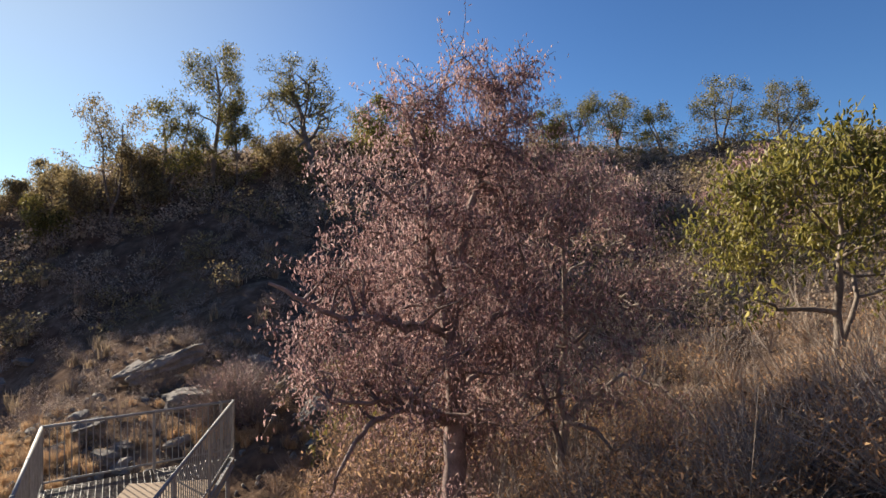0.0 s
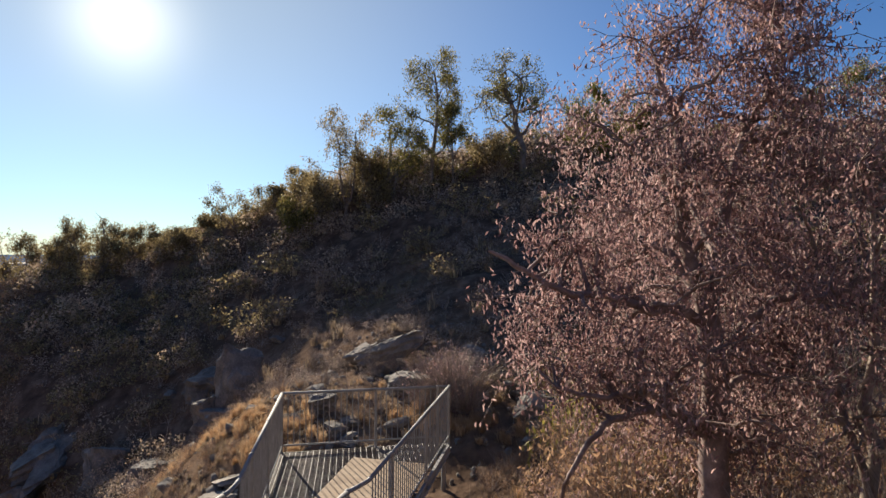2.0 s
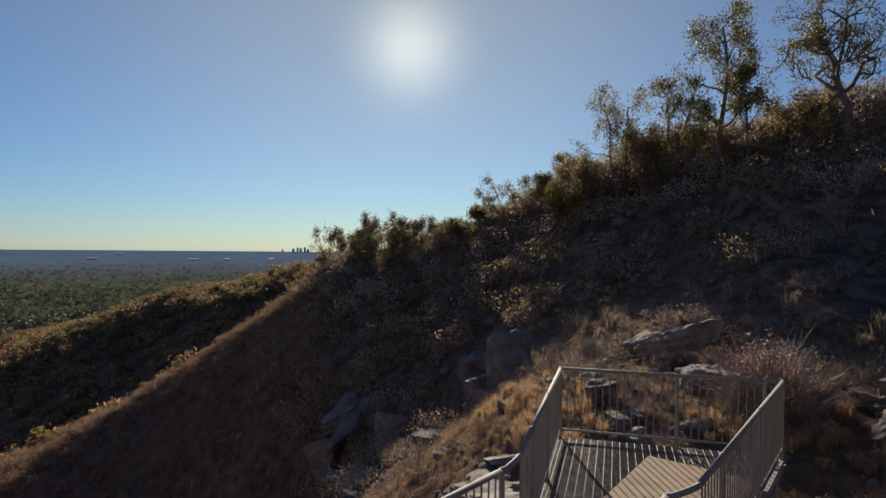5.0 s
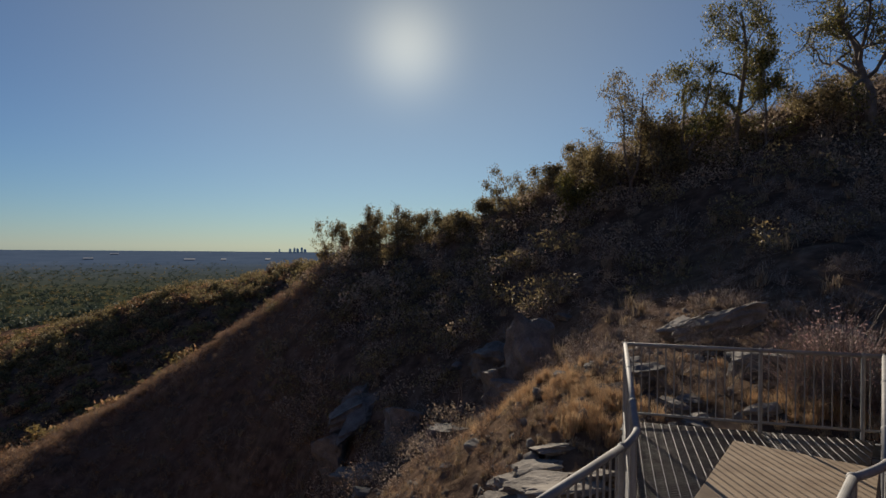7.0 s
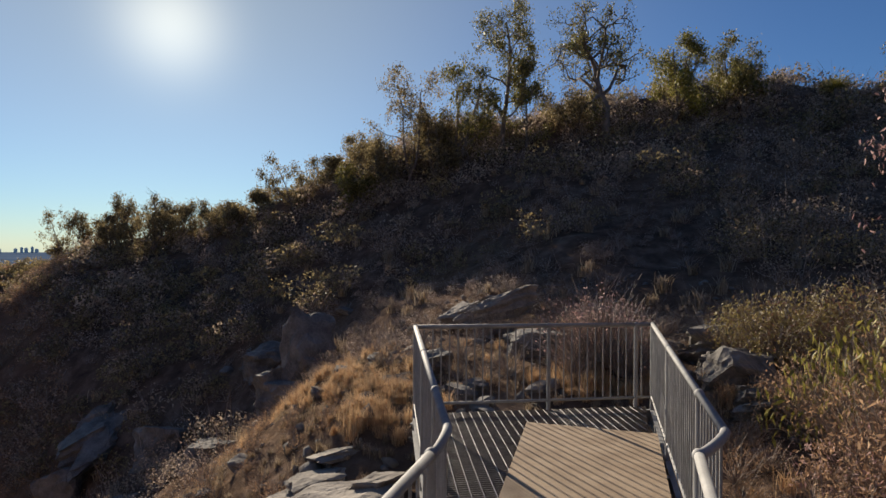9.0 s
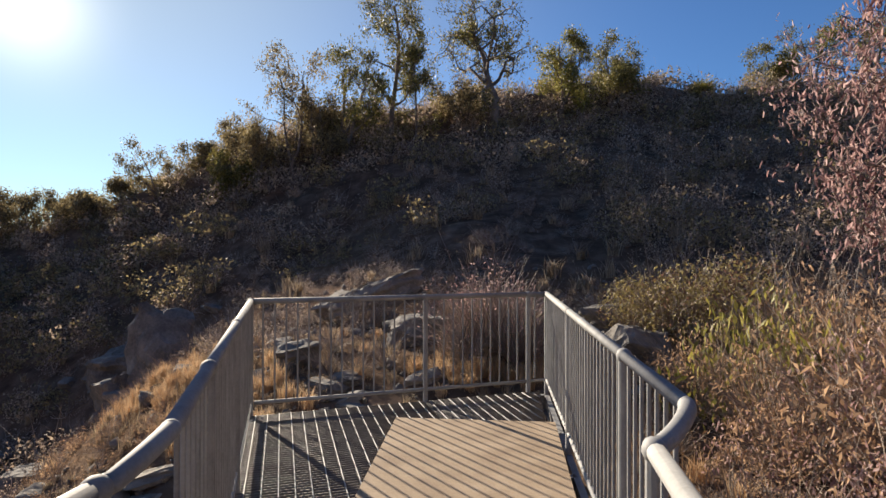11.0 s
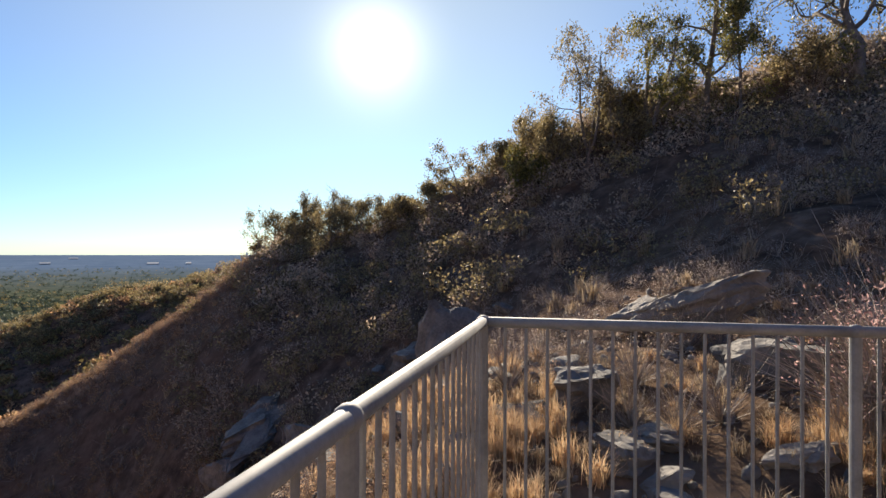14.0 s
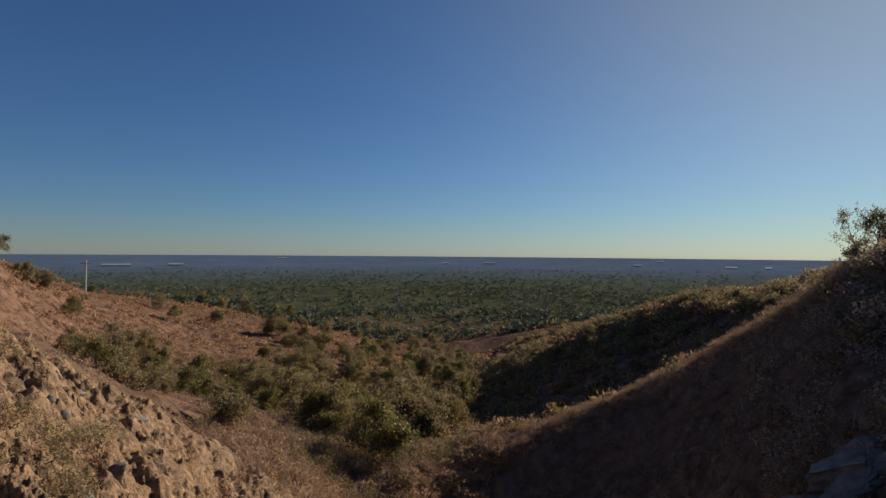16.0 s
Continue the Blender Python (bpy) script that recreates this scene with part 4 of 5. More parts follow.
# ---- trees along the ridge: x, y, height, half-width, seed, leaves, stems, openness, trunk, what it is ----
for x, y, h, wd, seed, den, stems, op, tr, text in (
        (-13.5, 36.6, 8.8, 1.9, 31, 11, 1, 0.55, 0.16, "dark gum tree on the skyline"), (-18.6, 34.0, 6.8, 2.0, 32, 7, 3, 0.8, 0.09, "thin pale gum tree on the skyline"),
        (-15.6, 35.0, 6.4, 1.6, 33, 9, 2, 0.7, 0.12, "bushy gum tree on the skyline"), (-12.0, 36.8, 5.8, 1.1, 34, 6, 1, 0.5, 0.08, "small gum tree on the skyline"),
        (-7.5, 38.2, 8.2, 2.6, 35, 9, 1, 1.15, 0.26, "gnarled spreading tree on the ridge"), (-9.4, 38.0, 3.2, 1.2, 36, 6, 3, 0.8, 0.06, "low bushy tree on the ridge"),
        (-3.8, 40.2, 4.8, 1.2, 37, 11, 3, 0.7, 0.09, "bushy yellow-green tree on the ridge"), (-0.8, 41.2, 4.2, 1.5, 38, 10, 3, 0.8, 0.09, "bushy green tree on the ridge"),
        (13.0, 47.5, 4.8, 1.9, 39, 7, 2, 0.9, 0.10, "dark tree on the ridge"), (16.5, 47.0, 5.6, 2.2, 40, 7, 2, 0.9, 0.12, "dark tree on the ridge"),
        (20.0, 46.5, 4.6, 2.4, 41, 7, 2, 0.9, 0.10, "dark tree on the ridge"), (24.0, 45.0, 5.0, 2.3, 42, 7, 2, 0.9, 0.10, "dark tree on the ridge"),
        (28.0, 44.0, 5.0, 2.2, 43, 7, 2, 0.9, 0.10, "dark tree on the ridge"), (10.0, 48.0, 3.4, 1.7, 44, 7, 3, 0.9, 0.07, "low dark tree on the ridge"),
        (-20.2, 33.0, 3.8, 1.5, 45, 7, 3, 0.8, 0.07, "small gum tree on the slope"), (-21.6, 32.6, 3.0, 1.3, 46, 7, 3, 0.8, 0.06, "small gum tree on the slope"),
        (-16.9, 34.2, 4.2, 1.4, 47, 8, 3, 0.8, 0.07, "leafy gum tree below the skyline")):
    gum("ridge_tree", (x, y), h * 1.06, wd * 1.2, text, seed, M_yellowleaf if seed == 37 else M_oliveleaf if seed in (32, 36, 45, 47) else M_greenleaf, M_bark, leaves=den, leaf=(0.17, 0.062), clump=0.2,
        trunk_r=tr, stems=stems, open_=op, wob=0.26 if seed == 35 else 0.12, fork=0.16 if seed in (31, 33, 34, 37, 38, 47) else 0.3, group="ridge trees")
g = np.random.default_rng(77)
for k, (az, r, h, wd) in enumerate(((33.5, 37, 2.4, 1.1), (36.5, 38, 2.0, 1.2), (40.2, 38, 3.6, 2.0), (43.5, 43, 1.6, 1.0), (45.5, 44, 1.8, 1.0), (48, 46, 2.2, 1.3), (50.5, 46, 2.6, 1.5), (52.5, 47, 3.0, 1.5),
                                    (54.5, 50, 3.0, 1.6), (56.0, 52, 3.2, 1.7), (57.6, 54, 3.6, 1.8), (59.2, 54, 4.6, 1.7), (60.6, 55, 3.2, 1.6), (62.0, 58, 2.6, 1.5), (53.5, 43, 2.6, 1.5), (57.0, 46, 2.8, 1.6), (47.0, 41, 2.4, 1.4))):
    gum("crest_tree", polar(az, r * 0.98), h * (1.25 if az > 47 else 1.0), wd, "small olive gum tree along the hill's crest", 90 + k, M_oliveleaf, M_bark, leaves=5,
        leaf=(0.17, 0.065), clump=0.16, trunk_r=0.06, stems=3, open_=0.85, fork=0.2, group="crest trees")
for x, y, sz in ((4.9, 43.0, 1.5), (1.2, 42.0, 0.8), (7.5, 44.5, 0.7)):
    gk = np.random.default_rng(int(sz * 100))
    n = 420
    d = gk.normal(size=(n, 3))
    d[:, 2] = np.abs(d[:, 2]) + 0.15
    d /= np.linalg.norm(d, axis=1)[:, None]
    top = new("grass_tree")
    top.location = (x, y, ground_at(x, y))
    st, sf = tube_arrays(bent_path((0, 0, -0.2), (0, 0, sz * 0.7), 5, 0.03, gk), [0.14] * 5, 8)
    t_ = new("stem", array_mesh("stem", st, sf, M_bark, True))
    t_.parent = top
    root = np.tile((0, 0, sz * 0.7), (n, 1))
    tip = root + d * sz * gk.uniform(0.5, 0.8, n)[:, None] - np.array((0, 0, 0.08))
    side_ = np.cross(d, (0.2, 0.1, 1.0)) * 0.02
    vv = np.stack([root - side_, root + side_, tip + side_ * 0.2, tip - side_ * 0.2], 1).reshape(-1, 3)
    cr = new("crown", array_mesh("crown", vv, np.arange(n * 4).reshape(n, 4), M_yellowleaf))
    cr.parent = top
    tagged(top, "spiky yellow-green grass tree on the ridge", "grass tree", "grass trees")
for k, (az, r) in enumerate(((132.3, 128), (134.4, 124), (130.6, 136))):
    gum("hilltop_tree", polar(az, r), 3.6 + 0.5 * k, 2.2, "dark gum tree on the far hilltop", 140 + k, M_oliveleaf, M_bark, leaves=5, leaf=(0.3, 0.13), clump=0.28, trunk_r=0.1, stems=2, open_=0.9, group="hilltop trees")
# a dead snag
sx, sy = polar(53, 44)
tree("dead_snag", (sx, sy), 4.6, (0, 0, 3.4, 0.7, 0.7, 1.2), "bare dead snag standing above the crest", 120, M_bark, M_bark, per_end=0, trunk_r=0.12, limbs=4, boughs=5, twigs=6, wob=0.2)

# ---- rocks ----
for x, y, size, seed, rz, text in ((-14.1, 18.6, (1.35, 1.0, 2.8), 2, 10, "large rounded grey boulder on the slope"),
                                   (-15.2, 18.2, (0.9, 0.8, 2.1), 12, 60, "dark boulder beside the large one"),
                                   (-6.1, 15.0, (1.1, 0.5, 0.75), 4, -18, "long flat-topped grey rock ledge"),
                                   (-7.6, 13.2, (0.55, 0.42, 0.55), 5, 70, "angular grey stone in dry grass"), (-2.3, 14.2, (0.8, 0.6, 0.75), 6, 20, "dark split rock outcrop under bushes"),
                                   (-2.6, 16.0, (0.9, 0.6, 0.7), 7, 50, "dark split rock outcrop under bushes"), (-26.3, 18.6, (1.3, 1.0, 1.9), 8, 35, "pale flat-faced rock on the gully side"),
                                   (-20.5, 16.0, (1.6, 0.9, 1.0), 9, 55, "long grey rock rib on the gully side"), (-1.9, 7.5, (0.5, 0.4, 0.55), 10, 20, "tan boulder beside the lookout"),
                                   (-6.6, 12.2, (0.45, 0.35, 0.28), 14, 80, "flat grey stone below the lookout"),
                                   (-22.0, 19.5, (1.6, 1.2, 1.4), 15, 30, "dark boulder on the gully side"), (-19.5, 22.5, (1.4, 1.1, 1.2), 16, 75, "dark boulder on the gully side"),
                                   (-24.5, 16.0, (1.8, 1.2, 1.3), 18, 45, "long dark rock rib on the gully side"),
                                   (-16.6, 16.6, (1.2, 0.9, 1.0), 19, 5, "grey boulder on the gully side"),
                                   (-22.5, 12.5, (1.4, 1.0, 1.0), 21, 12, "dark rock low in the gully"), (-5.0, 18.2, (0.8, 0.6, 0.7), 22, 60, "grey boulder in dry grass"),
                                   (-14.4, 17.9, (1.3, 0.9, 0.9), 26, 20, "low dark rock rib on the gully side")):
    rock("boulder", x, y, size, seed, text, rz)


def outcrop(x, y, rz, plates, seed, label, mat_=None, dip=24, size=1.0, lift=0.0):
    """Tilted plates of split rock, stacked into one crag."""
    gq = np.random.default_rng(seed)
    top = new("rock_outcrop")
    top.matrix_world = pose(x, y, ground_at(x, y) + lift, 0, 0, rz)
    for k in range(plates):
        f = k / max(1, plates - 1)
        ob = part("slab", rock_mesh((gq.uniform(0.5, 0.9) * size, gq.uniform(0.4, 0.6) * size, gq.uniform(0.28, 0.42) * size), seed * 10 + k, 0.9, 10, 4), mat_ or M_rock, top)
        ob.matrix_local = pose((f - 0.5) * 1.0 * size + gq.normal() * 0.1, gq.normal() * 0.2 * size, (-0.08 + 0.3 * f) * size, gq.uniform(-12, 8), -dip + gq.uniform(-6, 6), gq.uniform(-18, 18))
    return tagged(top, label, "rock")


outcrop(-8.1, 17.6, 12, 8, 61, "grey outcrop of tilted split ledges in dry grass", M_slab, 25, 1.15, 0.42)
outcrop(-2.6, 14.9, 100, 9, 62, "dark jagged split rock under the bushes", None, -22, 0.8)
outcrop(-2.0, 13.4, 80, 7, 63, "dark jagged split rock beside the lookout", None, -18, 0.7)
outcrop(-6.7, 12.6, 20, 6, 64, "flat grey split stones below the lookout", M_slab, 6, 0.42)
outcrop(-5.3, 12.9, 40, 5, 65, "flat grey split stones below the lookout", M_slab, 6, 0.4)
outcrop(-26.6, 20.4, 107, 9, 66, "long dark ribbed outcrop on the gully side", None, 22, 2.0)

g = np.random.default_rng(15)
stone_me = []
for k in range(6):
    bm = rock_mesh((1, 1, 1), 200 + k, 0.55, 9, 3)
    me = bpy.data.meshes.new("stone")
    bm.to_mesh(me)
    bm.free()
    me.materials.append(M_rock)
    stone_me.append(me)
spots = np.vstack([scatter(34, -5, 45, 5.0, 12, g), scatter(20, -50, -5, 5.5, 12, g), scatter(9, 45, 100, 4.2, 9, g), scatter(10, 20, 75, 13, 24, g), scatter(14, 108, 140, 10, 27, g)])
for k, (x, y) in enumerate(spots):
    inside = -3.6 < (x + 4.7) * left_u.x + (y - 8.3) * left_u.y < 2.2 and abs((x + 4.4) * far_u.x + (y - 8.6) * far_u.y) < 1.7
    if inside:
        continue
    ob = new("stone", stone_me[k % 6])
    sz = g.uniform(0.1, 0.3) * (1 if math.hypot(x - HUB[0], y - HUB[1]) < 12 else 1.8)
    ob.matrix_world = pose(x, y, ground_at(x, y) + sz * 0.1, g.uniform(-15, 15), g.uniform(-15, 15), g.uniform(0, 360)) @ Matrix.Diagonal((sz * g.uniform(0.8, 1.6), sz, sz * g.uniform(0.9, 1.5), 1))
    tagged(ob, "angular grey stone lying in dry grass", "stone", "loose stones")
# layered rock slabs by the gully side of the platform
gs = np.random.default_rng(41)
for k in range(20):
    f_ = k / 19
    x, y = -5.6 - 1.9 * gs.random() - 0.5 * f_, 5.6 + 4.4 * f_ + gs.normal() * 0.2
    w = gs.uniform(0.45, 0.95)
    ob = rock("flat_rock", x, y, (w, w * gs.uniform(0.5, 0.75), gs.uniform(0.12, 0.22)), 300 + k, "pale cracked rock slab beside the lookout", gs.uniform(10, 45), M_slab, 0.15, 0.9, "rock slabs", (gs.uniform(-6, 6), gs.uniform(-14, -4)))

gl2 = np.random.default_rng(19)
# bare fractured rock of the slope, one sheet over the ground
NA, NR = 330, 420
ra_, rr_ = np.meshgrid(np.radians(np.linspace(103, 152, NA)), np.linspace(7.0, 33.0, NR), indexing="ij")
sx_, sy_ = HUB[0] - np.sin(ra_) * rr_, HUB[1] + np.cos(ra_) * rr_
ad_ = np.degrees(ra_)
bare = np.minimum.reduce([(ad_ - 106.5) * 0.35, (149 - ad_) * 0.3, (rr_ - 7.6) * 0.8, (31.5 - rr_) * 0.4, np.full_like(ad_, 1.0)]) + 0.9 * fbm(sx_ * 0.35 + 9, sy_ * 0.35, 5)
strike = sx_ * 0.62 + sy_ * 0.78 + 0.9 * fbm(sx_ * 0.5, sy_ * 0.5 + 4, 4)
cut_ = -sx_ * 0.78 + sy_ * 0.62 + 0.7 * fbm(sx_ * 0.6 + 31, sy_ * 0.6, 4)
plate = fbm(np.floor(strike * 3.4) * 0.37 + 11, np.floor(cut_ * 1.1 + 0.37 * np.floor(strike * 3.4)) * 0.41, 3)
saw = (strike * 3.4) % 1.0
relief = 0.30 * plate + 0.20 * saw + 0.16 * fbm(sx_ * 2.6, sy_ * 2.6 + 8, 5) + 0.08
sz_ = land(sx_, sy_) + np.where(bare > 0, np.minimum(bare * 1.5, 1) * relief, np.maximum(bare * 2.0, -0.8)) + 0.02
cell = np.arange(NA * NR).reshape(NA, NR)
quads = np.stack([cell[:-1, :-1], cell[:-1, 1:], cell[1:, 1:], cell[1:, :-1]], -1).reshape(-1, 4)
tagged(new("rock_face", array_mesh("rock_face", np.stack([sx_, sy_, sz_], -1).reshape(-1, 3), quads, M_orange)), "bare tan fractured rock sheet on the slope", "rock face", kind="structure")
ledges = scatter(22, 109, 145, 14, 28, gl2)
ledge_me = []
for k in range(7):
    bm = rock_mesh((1, 1, 1), 400 + k, 0.8, 11)
    me = bpy.data.meshes.new("ledge")
    bm.to_mesh(me)
    bm.free()
    me.materials.append(M_orange)
    ledge_me.append(me)
for k, (x, y) in enumerate(ledges):
    ob = new("rock_ledge", ledge_me[k % 7])
    sz = gl2.uniform(0.3, 0.9)
    ob.matrix_world = pose(x, y, ground_at(x, y) - sz * 0.12, gl2.uniform(-12, 12), gl2.uniform(5, 30), gl2.uniform(20, 80)) @ Matrix.Diagonal((sz * gl2.uniform(1.5, 2.8), sz * 1.3, sz * gl2.uniform(0.22, 0.4), 1))
    tagged(ob, "tan cracked rock ledge on the bare slope", "rock", "slope ledges")

# ---- scrub ----
g = np.random.default_rng(5)
RIBS = np.array([(-26.3, 18.6), (-26.6, 20.4), (-20.5, 16.0), (-22.0, 19.5), (-19.5, 22.5), (-24.5, 16.0), (-16.6, 16.6), (-14.1, 18.6), (-8.1, 17.5), (-14.4, 17.9)])


def off_rocks(p, gap=2.0):
    az = np.degrees(np.arctan2(-(p[:, 0] - HUB[0]), p[:, 1] - HUB[1]))
    away = np.hypot(p[:, 0] - HUB[0], p[:, 1] - HUB[1])
    bank = (az > -8) & (az < 50) & (away < 22)
    p = p[~bank | ((g.random(len(p)) < 0.3) & (away > 18.5))]
    return p[np.hypot(p[:, None, 0] - RIBS[None, :, 0], p[:, None, 1] - RIBS[None, :, 1]).min(1) > gap * 0.7]


p = off_rocks(scatter(1150, -110, 66, 14, 47, g))
scrub("hillside_scrub", p, g.uniform(0.6, 2.0, len(p)), 150, (0.16, 0.06), M_mixleaf, "dense dry scrub over the shaded hillside", 61, twigs=10)
p = off_rocks(scatter(560, -100, 66, 16, 47, g))
scrub("hillside_scrub", p, g.uniform(0.7, 2.1, len(p)), 200, (0.15, 0.06), M_oliveleaf, "olive shrubs over the shaded hillside", 67)
p = off_rocks(scatter(900, -100, 66, 12, 42, g), 1.6)
scrub("hillside_scrub", p, g.uniform(0.4, 1.4, len(p)), 110, (0.12, 0.045), M_greyleaf, "pale grey shrubs over the shaded hillside", 68, twigs=12)
p = scatter(230, -10, 52, 15.5, 25, g)
scrub("low_scrub", p, g.uniform(0.25, 0.65, len(p)), 170, (0.07, 0.026), M_greyleaf, "low dry scrub on the shaded bank", 101, twigs=26, twig_w=0.006)
p = scatter(260, 20, 62, 34, 50, g)
scrub("crest_scrub", p, g.uniform(0.5, 1.2, len(p)), 160, (0.14, 0.06), M_oliveleaf, "olive bushes along the crest", 69, squash=1.0)
p = scatter(1900, 60, 112, 22, 62, g)
scrub("spur_scrub", p, g.uniform(0.35, 0.9, len(p)), 110, (0.13, 0.045), M_brownleaf, "low brown scrub on the spur", 62, twigs=14)
p = np.vstack([scatter(600, 56, 100, 60, 132, g), scatter(300, 80, 105, 100, 180, g)])
scrub("far_spur_scrub", p, g.uniform(0.9, 2.0, len(p)), 90, (0.30, 0.14), M_brownleaf, "brown scrub on the far spur", 83)
p = np.vstack([scatter(700, 56, 100, 60, 132, g), scatter(350, 80, 105, 100, 180, g)])
scrub("far_spur_scrub", p, g.uniform(0.9, 2.4, len(p)), 90, (0.34, 0.16), M_valleyleaf, "olive scrub on the far spur", 63)
p = np.vstack([scatter(2000, 90, 150, 32, 130, g), scatter(520, 96, 114, 11, 40, g)])
scrub("valley_scrub", p, g.uniform(0.4, 1.0, len(p)), 70, (0.18, 0.075), M_rimleaf, "brown scrub on the valley sides", 70, twigs=10, twig_w=0.01)
for seed_, mat_, count in ((64, M_valleyleaf, 70), (92, M_greenleaf, 60), (93, M_oliveleaf, 60)):
    p = scatter(count, 95, 150, 240, 420, g)
    scrub("valley_trees", p, g.uniform(1.6, 3.6, len(p)), 400, (0.23, 0.12), mat_, "olive gum trees filling the valley", seed_, squash=1.3, twigs=10, twig_w=0.03)
p = scatter(4200, 96, 150, 110, 270, g)
scrub("far_hill_scrub", p, g.uniform(0.7, 1.8, len(p)), 30, (0.38, 0.18), M_brownleaf, "reddish-brown scrub over the far hillside", 84)
p = scatter(150, 92, 118, 40, 72, g)
scrub("valley_scrub", p, g.uniform(0.7, 1.5, len(p)), 260, (0.14, 0.06), M_valleyleaf, "olive bushes in the head of the valley", 103, squash=0.95, twigs=16, twig_w=0.01)
gv_ = np.random.default_rng(51)
kinds = []
for k in range(6):
    kinds.append(gum("valley_tree", polar(104 + 2 * k, 70 + 9 * k), 5.0 + 0.5 * k, 2.3 + 0.25 * (k % 3), "olive gum tree standing in the valley", 500 + k, (M_greenleaf, M_valleyleaf, M_oliveleaf)[k % 3], M_bark,
                     leaves=5, leaf=(0.30, 0.14), clump=0.30, trunk_r=0.13, stems=1 + k % 3, open_=0.85, fork=0.3, group="valley trees"))
spots = np.vstack([scatter(120, 93, 113, 66, 200, gv_), scatter(40, 112, 130, 44, 130, gv_), scatter(16, 96, 109, 48, 68, gv_), scatter(70, 96, 136, 170, 300, gv_)])
for k, (x, y) in enumerate(spots):
    far_ = np.hypot(x - HUB[0], y - HUB[1])
    m = pose(x, y, ground_at(x, y), 0, 0, gv_.uniform(0, 360))
    ob = copy_thing(kinds[int(gv_.integers(0, 6))], m)
    ob.scale = [gv_.uniform(0.55, 1.05) * (0.75 if 112 < math.degrees(math.atan2(-(x - HUB[0]), y - HUB[1])) and far_ < 90 else 1.0)] * 3
# sunlit trees along the second spur's crest
az_ = g.uniform(57, 93, 420)
r = np.interp(az_, AZ2, FAR_R) * g.uniform(0.90, 1.12, 420)
p = np.column_stack([HUB[0] - np.sin(np.radians(az_)) * r, HUB[1] + np.cos(np.radians(az_)) * r])
scrub("far_crest_trees", p[:260], g.uniform(1.2, 2.6, 260), 260, (0.24, 0.11), M_oliveleaf, "sunlit olive trees along the second spur's crest", 94, squash=1.05)
scrub("far_crest_trees", p[260:], g.uniform(0.9, 2.0, 160), 240, (0.22, 0.10), M_rimleaf, "sunlit reddish bushes along the second spur's crest", 95)
p = scatter(60, 108, 146, 8, 30, g)
scrub("slope_bush", p, g.uniform(0.4, 0.9, len(p)), 260, (0.10, 0.035), M_brownleaf, "brown bushes on the bare rock slope", 78, twigs=30, twig_w=0.006)
p = np.vstack([scatter(30, 122, 150, 8, 15, g), scatter(46, 124, 138, 10, 20, g)])
scrub("slope_bush", p, g.uniform(0.6, 1.1, len(p)), 420, (0.09, 0.035), M_oliveleaf, "olive bushes on the near slope", 79)
r = np.exp(g.uniform(np.log(240), np.log(2300), 24000))
a = np.radians(g.uniform(48, 150, 24000))
p = np.column_stack([HUB[0] - np.sin(a) * r, HUB[1] + np.cos(a) * r])
thin = (fbm(p[:, 0] * 0.012, p[:, 1] * 0.012, 4) > g.uniform(-0.55, 0.35, len(p))) & (g.random(len(p)) < np.clip((2300 - r) / 1300, 0, 1))
p, r = p[thin], r[thin]
half = g.random(len(p)) < 0.7
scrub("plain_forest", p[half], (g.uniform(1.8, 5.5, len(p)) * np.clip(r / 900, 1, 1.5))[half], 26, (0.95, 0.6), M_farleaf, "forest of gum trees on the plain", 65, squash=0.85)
scrub("plain_forest", p[~half], (g.uniform(1.4, 4.0, len(p)) * np.clip(r / 900, 1, 1.5))[~half], 22, (0.9, 0.5), M_valleyleaf, "olive and brown bush on the plain", 85, squash=0.8)
az_ = g.uniform(57, 108, 900)
r = np.interp(az_, AZ, CREST_R) * g.uniform(0.9, 1.04, 900)
p = np.column_stack([HUB[0] - np.sin(np.radians(az_)) * r, HUB[1] + np.cos(np.radians(az_)) * r])
scrub("rim_scrub", p, g.uniform(0.4, 1.0, len(p)), 130, (0.14, 0.045), M_rimleaf, "sunlit reddish-brown scrub along the spur's rim", 87, twigs=20, twig_w=0.01)
# bushes beside the steps
def by_steps(n, x0, x1, y0, y1):
    return np.column_stack([g.uniform(x0, x1, n), g.uniform(y0, y1, n)])
p = np.vstack([by_steps(130, 1.0, 9, 4.0, 10), by_steps(90, 1.2, 12, 9, 15)])
scrub("steps_scrub", p, g.uniform(0.6, 1.2, len(p)), 420, (0.06, 0.02), M_brownleaf, "dry brown bushes beside the steps", 66, twigs=120, twig_w=0.005)
p = by_steps(20, -2.1, 1.6, 6.8, 9.8)
scrub("red_undergrowth", p, g.uniform(0.6, 1.1, len(p)), 1000, (0.06, 0.018), M_redleaf, "dry reddish undergrowth below the red tree", 73, 0.5, 0.9, twigs=80, twig_w=0.004)
p = by_steps(18, -2.3, -0.2, 5.4, 9.4)
scrub("brown_undergrowth", p, g.uniform(0.4, 0.8, len(p)), 700, (0.055, 0.016), M_rimleaf, "low brown and reddish undergrowth beside the walkway", 91, 0.4, 0.8, twigs=80, twig_w=0.004)
p = np.array([(-2.3, 15.0), (-1.7, 14.8), (-1.2, 15.3), (-1.9, 15.6), (-0.6, 15.0)])
scrub("olive_bush", p, np.array([1.1, 1.35, 1.45, 1.2, 1.5]), 1900, (0.05, 0.018), M_bushleaf, "olive bush with grey twigs above the rock outcrop", 90, 0.2, 1.0, twigs=160, twig_w=0.005)
p = np.array([(-1.5, 12.7), (-1.1, 12.3), (-0.6, 13.1), (0.3, 11.4)])
